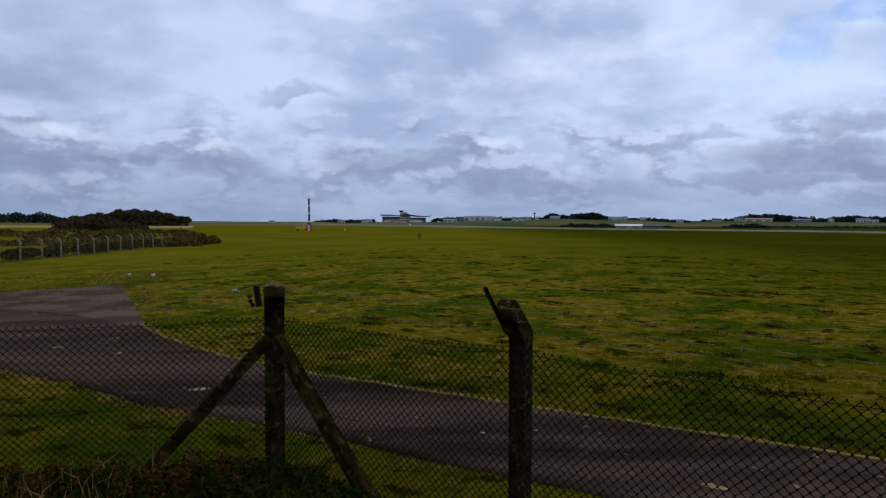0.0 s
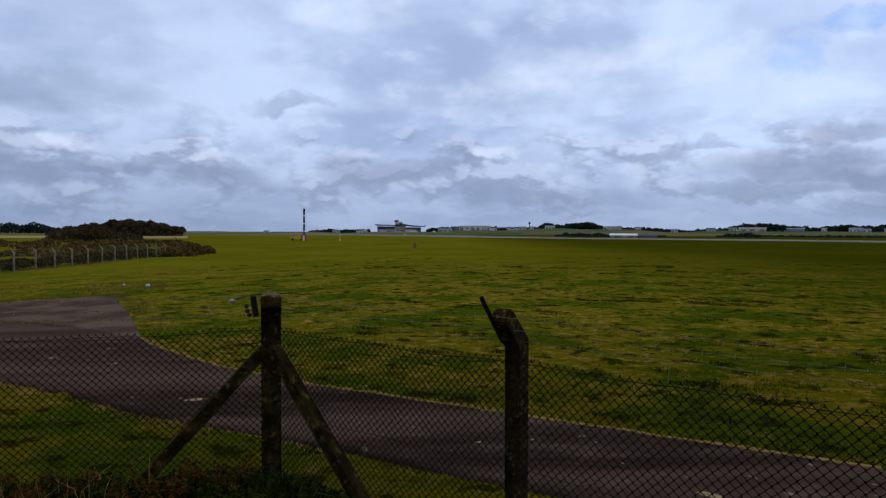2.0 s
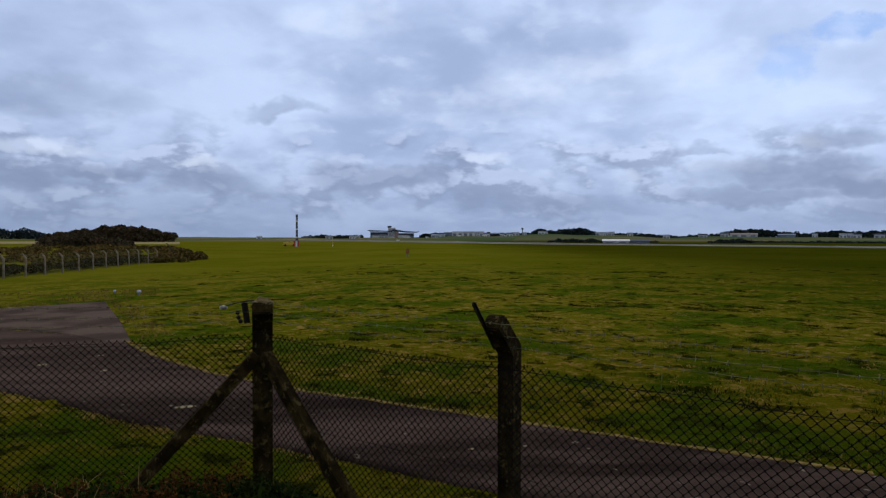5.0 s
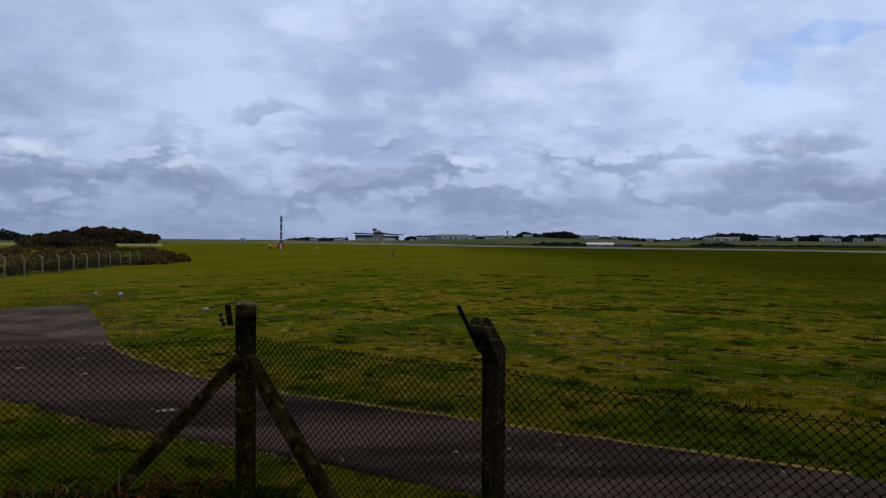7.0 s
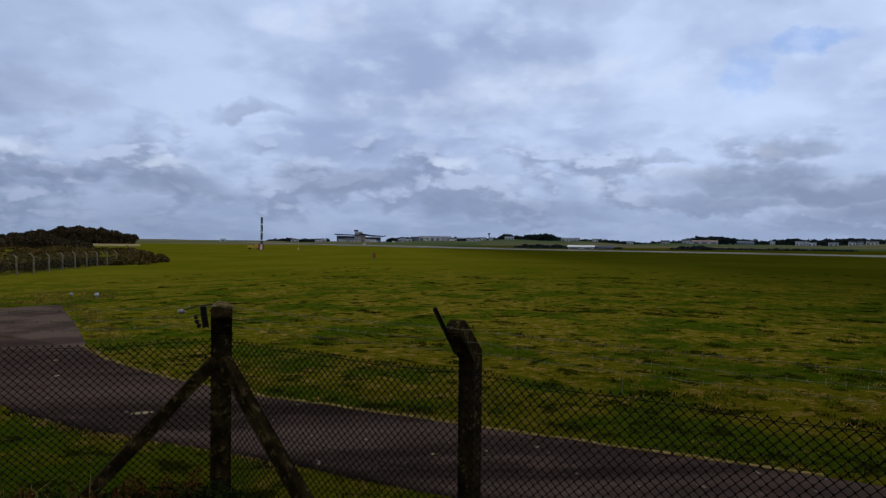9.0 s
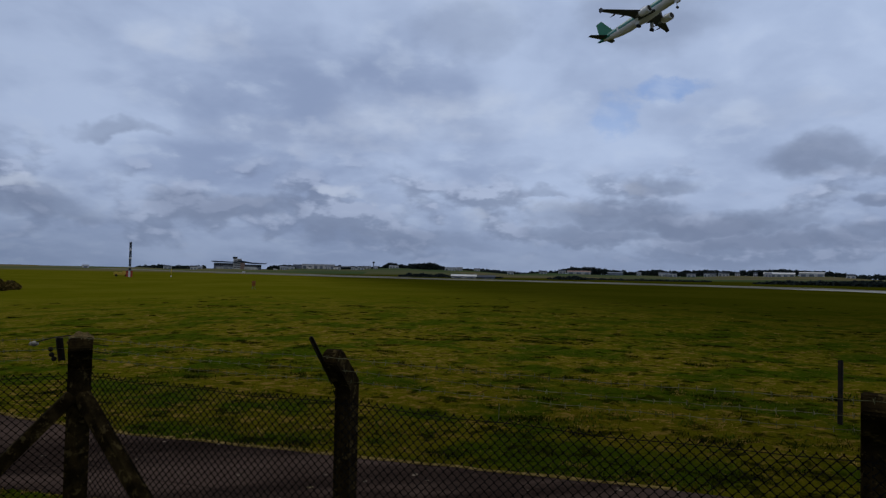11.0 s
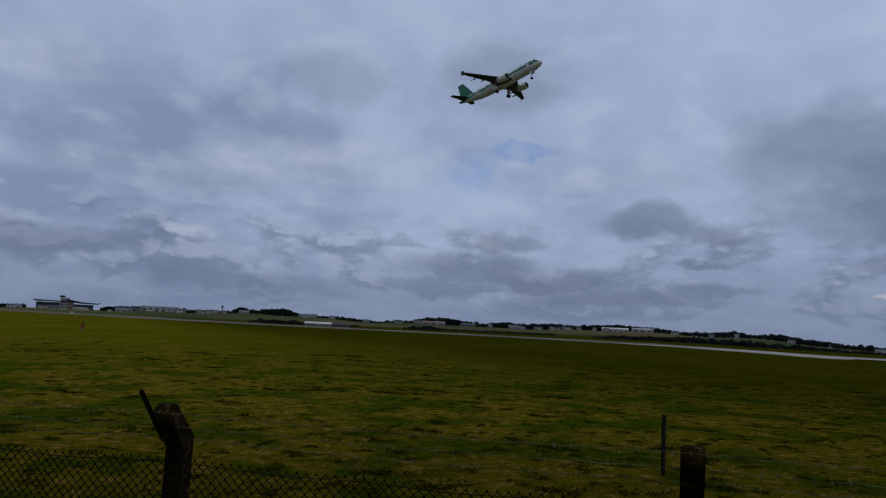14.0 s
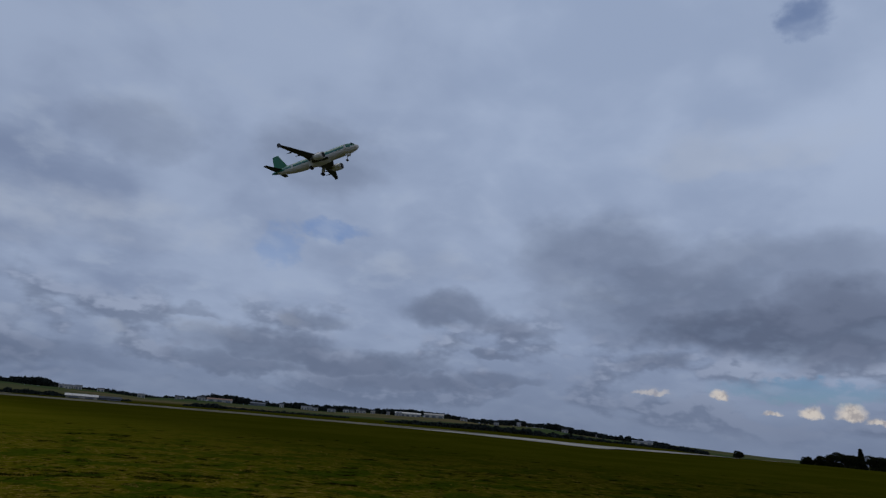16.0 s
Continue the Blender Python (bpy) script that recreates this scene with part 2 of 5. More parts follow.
def concrete(n):
    p = coords(n)
    a = n.noise(p, 5.0, 6.0, 0.65)
    b = n.noise(n.scaled(p, (1, 1, 0.2)), 16.0, 5.0, 0.6)
    g = n.noise(p, 70.0, 4.0, 0.7)
    c = n.mix(n.step(a, 0.38, 0.64), (0.012, 0.008, 0.003), (0.038, 0.026, 0.009))
    c = n.mix(n.math("MULTIPLY", n.step(b, 0.52, 0.72), 0.6), c, (0.008, 0.007, 0.004))
    c = n.mix(n.math("MULTIPLY", n.step(n.noise(p, 11.0, 5.0, 0.7), 0.54, 0.64), 0.6), c, (0.125, 0.092, 0.034))
    return c, n.math("ADD", g, n.math("MULTIPLY", a, 0.6))


def leaves(a, b, dry):
    def build(n):
        r = island(n)
        c = n.mix(r, a, b)
        c = n.mix(n.step(n.noise(place(n), 0.35, 3.0), 0.55, 0.7, 0.0, 0.6), c, dry)
        return c, None
    return build


def plain(c, var=0.25, scale=6.0):
    def build(n):
        f = n.noise(coords(n), scale, 5.0, 0.6)
        return n.mix(n.step(f, 0.35, 0.7), tuple(v * (1 - var) for v in c), tuple(min(1, v * (1 + var * 0.5)) for v in c)), None
    return build


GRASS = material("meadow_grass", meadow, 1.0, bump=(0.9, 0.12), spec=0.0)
TARMAC = material("worn_tarmac", tarmac, 1.0, bump=(0.5, 0.006), spec=0.0)
PAD_TARMAC = material("faded_tarmac", two_tone((0.060, 0.043, 0.035), (0.112, 0.080, 0.064), 0.4, 30.0), 1.0, spec=0.0)
CONCRETE = material("lichened_concrete", concrete, 0.97, bump=(0.8, 0.008), spec=0.03)
PALE_CONCRETE = material("pale_concrete", two_tone((0.24, 0.21, 0.165), (0.38, 0.335, 0.27), 2.0), 1.0, spec=0.0)
def runway_slabs(n):
    p = place(n)
    wear = n.noise(p, 0.03, 5.0, 0.6)
    y = n.t.nodes.new("ShaderNodeSeparateXYZ")
    n.put(p, y.inputs[0])
    c = n.mix(n.step(wear, 0.4, 0.62), (0.105, 0.100, 0.070), (0.185, 0.175, 0.125))
    # the end was relaid in paler concrete
    c = n.mix(n.step(y.outputs[1], 150.0, 132.0), c, n.mix(n.step(wear, 0.4, 0.62), (0.34, 0.335, 0.31), (0.50, 0.49, 0.46)))
    return n.mix(n.math("MULTIPLY", n.step(n.noise(p, 0.9, 4.0, 0.6), 0.5, 0.7), 0.3), c, (0.12, 0.115, 0.09)), None


RUNWAY = material("runway_concrete", runway_slabs, 0.9, spec=0.1)
IRON = material("rusted_iron", two_tone((0.008, 0.007, 0.006), (0.024, 0.015, 0.010), 14.0, 90.0), 0.9, 0.0, bump=(0.3, 0.002))
WIRE = material("dark_fence_wire", two_tone((0.006, 0.006, 0.005), (0.016, 0.014, 0.012), 20.0), 0.9, 0.0, spec=0.05)
GALV = material("dull_galvanised_wire", two_tone((0.075, 0.075, 0.035), (0.19, 0.185, 0.10), 9.0), 0.8, 0.0, spec=0.1)
def turf(n):
    p = place(n)
    patch = n.noise(p, 0.33, 4.0, 0.55, 0.3)
    straw = n.noise(n.scaled(p, (1.0, 1.2, 1.0), 28), 2.9, 6.0, 0.68, 0.4)
    c = n.mix(island(n), (0.040, 0.036, 0.001), (0.120, 0.088, 0.005))
    c = n.mix(n.step(patch, 0.47, 0.58, 0.0, 0.8), c, (0.024, 0.050, 0.001))
    c = n.mix(n.step(straw, 0.52, 0.60, 0.0, 0.75), c, (0.24, 0.15, 0.04))
    # blades between tufts carry the same painted shade as the ground
    c = n.mix(n.step(n.noise(p, 1.7, 4.0, 0.6, 0.3), 0.45, 0.36, 0.0, 0.85), c, (0.010, 0.013, 0.001))
    return c, None


BLADES = material("grass_blades", turf, 1.0, spec=0.0)
DRY = material("dry_stalks", leaves((0.14, 0.10, 0.035), (0.30, 0.21, 0.08), (0.10, 0.06, 0.025)), 0.9, spec=0.0)
STRAW = material("flattened_straw", two_tone((0.12, 0.085, 0.02), (0.24, 0.17, 0.06), 6.0, 40.0), 1.0, bump=(0.8, 0.02), spec=0.0)
VERGE = material("bleached_verge_grass", leaves((0.17, 0.115, 0.02), (0.34, 0.225, 0.065), (0.13, 0.10, 0.015)), 0.9, spec=0.0)
FERN = material("dead_fern", leaves((0.030, 0.013, 0.005), (0.105, 0.046, 0.014), (0.03, 0.022, 0.005)), 1.0, spec=0.0)
WEED = material("brown_weeds", leaves((0.11, 0.085, 0.018), (0.23, 0.14, 0.04), (0.13, 0.055, 0.02)), 1.0, spec=0.0)
BRAMBLE = material("bramble_leaves", leaves((0.008, 0.016, 0.004), (0.026, 0.036, 0.008), (0.06, 0.024, 0.008)), 0.8, spec=0.0)
COARSE = material("coarse_grass", leaves((0.009, 0.014, 0.001), (0.032, 0.036, 0.003), (0.03, 0.024, 0.005)), 1.0, spec=0.0)
LUSH = material("lush_grass", leaves((0.030, 0.052, 0.003), (0.060, 0.085, 0.006), (0.09, 0.09, 0.01)), 1.0, spec=0.0)
HEDGE = material("autumn_hedge", leaves((0.050, 0.046, 0.012), (0.15, 0.098, 0.032), (0.19, 0.085, 0.028)), 0.9, spec=0.0)
WOOD_LEAF = material("woodland_leaves", leaves((0.040, 0.034, 0.018), (0.090, 0.066, 0.038), (0.115, 0.058, 0.032)), 0.9, spec=0.0)
# distance haze is mixed into this leaf colour as a dull blue tint
FAR_LEAF = material("hazed_far_woodland", leaves((0.018, 0.027, 0.028), (0.042, 0.054, 0.052), (0.05, 0.05, 0.044)), 0.95, spec=0.0)
DARK_LEAF = material("dark_tree_leaves", leaves((0.010, 0.014, 0.007), (0.026, 0.030, 0.014), (0.03, 0.022, 0.012)), 1.0, spec=0.0)
BARK = material("bark", two_tone((0.03, 0.024, 0.018), (0.07, 0.055, 0.04), 4.0), 0.95, bump=(0.6, 0.02))
WHITE = material("white_paint", plain((0.72, 0.72, 0.72)), 0.5)
OFFWHITE = material("weathered_render", plain((0.55, 0.55, 0.56), 0.25, 0.2), 0.8)
# cladding, roof and brick colours include a haze tint for the far buildings
GREY_CLAD = material("grey_cladding", plain((0.17, 0.20, 0.26), 0.3, 0.1), 0.55)
DARK_ROOF = material("dark_roof", plain((0.035, 0.048, 0.075), 0.3, 0.1), 0.7)
BRICK = material("red_brown_brick", plain((0.32, 0.22, 0.19), 0.3, 0.5), 0.9)
GLASS = material("dark_glazing", plain((0.02, 0.025, 0.035), 0.2), 0.12, spec=0.6)
RED = material("red_paint", plain((0.42, 0.06, 0.03)), 0.5)
ORANGE = material("faded_orange_paint", plain((0.26, 0.10, 0.025)), 0.7)
YELLOW = material("yellow_paint", plain((0.60, 0.42, 0.05)), 0.5)
BLACK = material("black_rubber", plain((0.012, 0.012, 0.013)), 0.7)
CERAMIC = material("stained_porcelain", plain((0.30, 0.28, 0.23), 0.6, 40), 0.4, spec=0.3)
SKIN = material("aircraft_pale_grey", plain((0.80, 0.81, 0.82), 0.06, 0.4), 0.35, spec=0.5)
TEAL = material("aircraft_teal_green", plain((0.008, 0.19, 0.16), 0.12, 0.4), 0.35, spec=0.5)
FIN_GREEN = material("aircraft_fin_green", plain((0.004, 0.21, 0.10), 0.12, 0.4), 0.35, spec=0.5)
WING_GREY = material("aircraft_wing_grey", plain((0.06, 0.065, 0.075), 0.15, 0.4), 0.45, spec=0.3)
METAL = material("bare_metal", plain((0.30, 0.30, 0.31), 0.2), 0.35, 0.8)


# ---- mesh helpers ----
def mesh_object(name, verts, faces, mat, parent=None, label="", smooth=False):
    me = bpy.data.meshes.new(name)
    me.from_pydata([tuple(v) for v in verts], [], faces)
    for m in mat if isinstance(mat, (list, tuple)) else (mat,):
        me.materials.append(m)
    if smooth:
        me.polygons.foreach_set("use_smooth", [True] * len(me.polygons))
    me.update()
    ob = new(name, me)
    if parent:
        ob.parent = parent
    if label:
        ob["label"] = label
    return ob


def part(name, bm, mat, parent=None, label="", smooth=False):
    me = bpy.data.meshes.new(name)
    bmesh.ops.recalc_face_normals(bm, faces=bm.faces[:])
    bm.to_mesh(me)
    bm.free()
    for m in mat if isinstance(mat, (list, tuple)) else (mat,):
        me.materials.append(m)
    if smooth:
        me.polygons.foreach_set("use_smooth", [True] * len(me.polygons))
    ob = new(name, me)
    if parent:
        ob.parent = parent
    if label:
        ob["label"] = label
    return ob


def thing(name, at, label, category, group="", turn=0.0):
    ob = new(name)
    ob.empty_display_size = 0.1
    ob.matrix_basis = pose(*at, 0, 0, turn)
    return tagged(ob, label, category, group)


def add_box(bm, size, at=(0, 0, 0), turn=(0, 0, 0), bevel=0.0, index=0):
    m = pose(*at, *turn) @ Matrix.Diagonal((*size, 1))
    made = bmesh.ops.create_cube(bm, size=1.0, matrix=m)
    if bevel:
        edges = list({e for v in made["verts"] for e in v.link_edges})
        bmesh.ops.bevel(bm, geom=edges, offset=bevel, segments=2, affect="EDGES", profile=0.6)
    return bm


def box(size, at=(0, 0, 0), turn=(0, 0, 0), bevel=0.0):
    return add_box(bmesh.new(), size, at, turn, bevel)


def add_tube(bm, points, radius, sides=6, caps=True):
    """A tube along points; radius is one number or one for each point."""
    pts = [Vector(p) for p in points]
    rad = radius if isinstance(radius, (list, tuple)) else [radius] * len(pts)
    rings = []
    for i, p in enumerate(pts):
        d = (pts[min(i + 1, len(pts) - 1)] - pts[max(i - 1, 0)]).normalized()
        u = d.cross(Vector((0, 0, 1)) if abs(d.z) < 0.9 else Vector((1, 0, 0))).normalized()
        w = d.cross(u)
        rings.append([bm.verts.new(p + rad[i] * (math.cos(a) * u + math.sin(a) * w)) for a in (2 * math.pi * k / sides for k in range(sides))])
    for a, b in zip(rings, rings[1:]):
        for k in range(sides):
            bm.faces.new((a[k], a[(k + 1) % sides], b[(k + 1) % sides], b[k]))
    if caps:
        bm.faces.new(rings[0][::-1]), bm.faces.new(rings[-1])
    return bm


def tube(points, radius, sides=6):
    return add_tube(bmesh.new(), points, radius, sides)


def prism(outline, depth):
    """An outline in x and z, given a depth in y."""
    bm = bmesh.new()
    a = [bm.verts.new((x, -depth / 2, z)) for x, z in outline]
    b = [bm.verts.new((x, depth / 2, z)) for x, z in outline]
    bm.faces.new(a), bm.faces.new(b[::-1])
    for i in range(len(a)):
        j = (i + 1) % len(a)
        bm.faces.new((a[i], b[i], b[j], a[j]))
    return bm


# ---- ground ----
P0, P1, P2, P3, P4 = (-4.9, 6.25), (-1.84, 7.08), (0.60, 5.38), (3.51, 3.17), (6.45, 1.0)
SKY_AZ = [-180, -90, -45, -25, -12, -4, 4, 11, 14, 20, 26, 30, 36, 42, 47, 53, 57, 61, 65, 70, 78, 95, 180]
SKY_EL = [0.2, 0.2, 0.25, 0.05, 0.02, 0.05, 0.25, 0.45, 0.40, 0.18, 0.30, 0.20, 0.28, 0.45, 0.30, 0.22, -0.15, -0.45, -0.85, -1.3, -1.5, -0.5, 0.2]
RISE_AZ = [-180, -30, -12, 0, 12, 20, 30, 44, 51, 57, 64, 72, 80, 180]
RISE = [0.0, 0.2, 0.0, 0.3, 0.5, 0.7, 0.8, 0.8, 0.35, -0.1, -0.1, 0.1, 0.0, 0.0]


def smooth(a, b, v):
    t = np.clip((v - a) / (b - a), 0, 1)
    return t * t * (3 - 2 * t)


def height(x, y):
    """The height of the ground: a bank behind the fence, a flat airfield, low hills far off."""
    x, y = np.asarray(x, float), np.asarray(y, float)
    r, az = np.hypot(x, y), np.degrees(np.arctan2(x, y))
    inside = np.minimum(4.77 - (0.572 * x + 0.820 * y), 7.32 - (-0.262 * x + 0.965 * y))
    z = 1.12 * smooth(1.5, 4.1, inside)
    z = z + 0.05 * np.sin(x * 0.31 + 1.0) * np.sin(y * 0.23) * smooth(14, 40, r) + 0.10 * smooth(0.1, 0.9, inside)
    z = z + 0.24 * smooth(-0.1, 0.7, inside) * smooth(0.6, -1.4, x) - 0.031 * np.clip(-x - 3, 0, 33) * smooth(13, 30, r) * (1 - smooth(110, 200, r))
    z = z + np.interp(az, RISE_AZ, RISE) * smooth(40, 190, r)
    ridge = 2.83 + 1500 * np.tan(np.radians(np.interp(az, SKY_AZ, SKY_EL)))
    start = np.interp(az, [55, 66, 90, 110], [380, 200, 200, 380])
    lift = np.where(r < 1500, np.clip((r - start) / (1500 - start), 0, 1) ** 1.1, 1 + (r - 1500) / 9000)
    z = z * (1 - smooth(380, 900, r)) + ridge * lift
    return z + 1.2 * np.sin(az * 0.9 + r * 0.004) * smooth(700, 1400, r)


def inside_poly(x, y, poly):
    hit = np.zeros(len(x), bool)
    for (x0, y0), (x1, y1) in zip(poly, poly[1:] + poly[:1]):
        cross = ((y0 > y) != (y1 > y)) & (x < (x1 - x0) * (y - y0) / ((y1 - y0) or 1e-9) + x0)
        hit ^= cross
    return hit


ROAD_NEAR = [(-30.0, 22.6), (-16.0, 16.2), (-10.0, 13.3), (-7.6, 12.0), (-5.94, 11.0), (-4.75, 10.2), (-2.9, 9.25), (-1.2, 8.4), (1.65, 6.75), (5.0, 4.6), (13.0, -0.6), (22.0, -6.5)]
ROAD_FAR = [(-31.0, 23.6), (-17.5, 24.6), (-8.4, 18.1), (-7.0, 16.1), (-5.75, 14.75), (-4.6, 13.6), (-2.3, 11.95), (-0.3, 10.85), (1.8, 9.65), (5.2, 7.7), (14.6, 2.2), (23.6, -3.4)]
PAD_NEAR = [(-30.5, 23.0), (-16.6, 24.2), (-11.6, 20.6), (-8.7, 17.9)]
PAD_FAR = [(-31.0, 24.1), (-16.05, 32.6), (-11.3, 24.0), (-8.3, 18.2)]
PAVED, PAD = ROAD_NEAR + ROAD_FAR[::-1], PAD_NEAR + PAD_FAR[::-1]


def hz(x, y):
    return float(height(x, y))


azimuths = np.radians(np.concatenate([np.arange(-180, -48, 4.0), np.arange(-48, 82, 0.2), np.arange(82, 180, 4.0)]))
radii = np.concatenate([[0.4], np.geomspace(1.0, 4.6, 24), np.geomspace(4.64, 100, 330), np.geomspace(103, 4600, 60)])
gx, gy = np.outer(radii, np.sin(azimuths)), np.outer(radii, np.cos(azimuths))
gz = height(gx, gy)
turfy = ~(inside_poly(gx.ravel(), gy.ravel(), PAVED) | inside_poly(gx.ravel(), gy.ravel(), PAD))
turfy = turfy.reshape(gx.shape) * (1 - smooth(70, 100, np.hypot(gx, gy)))


def clumpy(x, y):
    """The tussocky relief of rough mown turf."""
    low = noise.noise(Vector((x * 0.55, y * 0.55, 0)))
    tuft = noise.noise(Vector((x * 1.5, y * 1.5, 4))) + 0.6 * noise.noise(Vector((x * 3.4, y * 3.4, 9)))
    return 0.03 * low + 0.12 * max(0.0, tuft - 0.05) * (0.55 + low)


gz += np.array([[k * clumpy(x, y) if k > 0 else 0.0 for k, x, y in zip(tr, rx, ry)] for tr, rx, ry in zip(turfy, gx, gy)])
na = len(azimuths)
verts = np.stack([gx, gy, gz], -1).reshape(-1, 3)
faces = [(i * na + j, i * na + (j + 1) % na, (i + 1) * na + (j + 1) % na, (i + 1) * na + j) for i in range(len(radii) - 1) for j in range(na)]
faces.append(tuple(range(na))[::-1])
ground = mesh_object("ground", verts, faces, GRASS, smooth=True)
tagged(ground, "mown airfield grass with tussocks, dry patches and far hills", "grass field", kind="structure")


def ribbon(name, left, right, mat, lift, label, category, steps=14, ragged=0.0):
    """A paved strip laid on the ground between two edges."""
    def dense(pts):
        out = []
        for a, b in zip(pts, pts[1:]):
            out += [(a[0] + (b[0] - a[0]) * k / steps, a[1] + (b[1] - a[1]) * k / steps) for k in range(steps)]
        return out + [pts[-1]]
    rows = []
    for a, b in zip(dense(left), dense(right)):
        cut = [ragged * noise.noise(Vector((a[0] * 1.7, a[1] * 1.7, 3))), ragged * noise.noise(Vector((b[0] * 1.7, b[1] * 1.7, 7)))]
        d = Vector((b[0] - a[0], b[1] - a[1])).normalized()
        a, b = (a[0] + d.x * cut[0], a[1] + d.y * cut[0]), (b[0] + d.x * cut[1], b[1] + d.y * cut[1])
        row = [(a[0] + (b[0] - a[0]) * k / 12, a[1] + (b[1] - a[1]) * k / 12) for k in range(13)]
        zs = [hz(*p) + lift for p in row]
        rows.append([(*row[0], zs[0] - 0.15)] + [(*p, z) for p, z in zip(row, zs)] + [(*row[-1], zs[-1] - 0.15)])
    w = len(rows[0])
    f = [(i * w + k, i * w + k + 1, (i + 1) * w + k + 1, (i + 1) * w + k) for i in range(len(rows) - 1) for k in range(w - 1)]
    ob = mesh_object(name, [v for row in rows for v in row], f, mat, smooth=True)
    return tagged(ob, label, category, kind="structure")


road = ribbon("road", ROAD_NEAR, ROAD_FAR, TARMAC, 0.045, "worn purplish tarmac perimeter road with pale patches", "road", 16, 0.06)
apron = ribbon("road_apron", PAD_NEAR, PAD_FAR, PAD_TARMAC, 0.050, "worn tarmac pad beside the perimeter road", "road", 16, 0.06)



def edging(pts, side, width):
    """A band of flattened straw along one edge of the tarmac."""
    other = []
    for i, p in enumerate(pts):
        d = (Vector(pts[min(i + 1, len(pts) - 1)]) - Vector(pts[max(i - 1, 0)])).normalized()
        other.append((p[0] - d.y * side * width, p[1] + d.x * side * width))
    return ribbon("ground_verge", pts, other, STRAW, 0.058, "flattened straw-coloured grass along the tarmac edge", "verge", 26, 0.06)


edging(ROAD_FAR[2:10], 1, 0.08)

RW_D, RW_N = Vector((0.43, -0.903)), Vector((0.903, 0.43))


def on_runway(c, s):
    p = RW_N * c + RW_D * s
    return (p.x, p.y)


stations = [-1250, -900, -600, -420, -300, -200, -120, -60, -20, -2]
runway = ribbon("runway", [on_runway(172, s - 34 * (s > -10)) for s in stations], [on_runway(222, s + 26 * (s > -10)) for s in stations], RUNWAY, 0.12, "pale concrete runway across the airfield", "runway", 8)
taxiway = ribbon("road_taxiway", [(-42, 462), (0, 440), (75, 385)], [(-42, 470), (0, 448), (79, 393)], RUNWAY, 0.12, "pale distant taxiway across the grass", "taxiway", 8)

# ---- boundary fence ----
MESH_TOP = 1.78


def fence_post(parent, at, out, width, label, crank=0.27, top=2.235, base=0.0):
    """A square concrete post whose head is cranked outwards."""
    h, bend = width / 2, top - 0.30
    outline = [(-h, -0.5), (-h, bend - 0.03), (-h - crank * 0.95, top - 0.11), (-h - crank * 0.93, top - 0.085), (-h - crank * 0.76, top - 0.018), (-h - crank * 0.58, top), (-h - crank * 0.48, top - 0.012), (h, bend + 0.03), (h, -0.5)]
    bm = prism(outline, width)
    bmesh.ops.bevel(bm, geom=bm.edges[:], offset=0.012, segments=2, affect="EDGES")
    ob = part("post", bm, CONCRETE, parent, label)
    ob.matrix_basis = pose(at[0], at[1], base, random.uniform(-0.5, 0.5), random.uniform(-0.4, 0.4), math.degrees(math.atan2(-out[1], -out[0])))
    return ob


def chain_link(parent, a, b, top, bottom, sag=0.02):
    """One panel of zigzag wires that hook into one another, on three line wires."""
    a, b = Vector((*a, 0)), Vector((*b, 0))
    d = (b - a).normalized()
    n = Vector((-d.y, d.x, 0))
    length, pitch, r = (b - a).length, 0.072, 0.0038
    rows = int((top - bottom) / (pitch / 2))
    verts, faces = [], []

    def rod(p, q, r):
        u = (q - p).normalized()
        s = u.cross(n).normalized()
        k = len(verts)
        for c in (p, q):
            verts.extend((c + r * s, c - 0.5 * r * s + 0.87 * r * n, c - 0.5 * r * s - 0.87 * r * n))
        faces.extend(((k, k + 1, k + 4, k + 3), (k + 1, k + 2, k + 5, k + 4), (k + 2, k, k + 3, k + 5)))

    def spot(u, z, off):
        bow = math.sin(math.pi * min(max(u / length, 0), 1))
        return a + d * u + n * (off + 0.012 * math.sin(u * 3.1 + z * 2)) + Vector((0, 0, z - sag * bow * (z - bottom) / (top - bottom) + 0.006 * math.sin(u * 5.3)))
    for i in range(int(2 * length / pitch)):
        u0 = pitch / 2 * (i + 0.5)
        for k in range(rows + 1):
            z0, z1 = top + 0.028 - k * pitch / 2, top + 0.028 - (k + 1) * pitch / 2
            s = 1 if (k + i) % 2 else -1
            o = 0.003 if (k + i) % 2 else -0.003
            rod(spot(u0 + s * pitch / 4, z1, o), spot(u0 - s * pitch / 4, z0, -o), r)
            knot = spot(u0 - s * pitch / 4, z0, 0.0)
            rod(knot - Vector((0, 0, 0.009)), knot + Vector((0, 0, 0.009)), 0.0068)
    for z, rr in ((top, 0.0036), ((top + bottom) / 2, 0.0022), (bottom + 0.08, 0.0022)):
        for k in range(24):
            rod(spot(length * k / 24, z, -0.006), spot(length * (k + 1) / 24, z, -0.006), rr)
    return mesh_object("chain_link_panel", verts, faces, WIRE, parent, "dark diamond chain-link wire mesh")


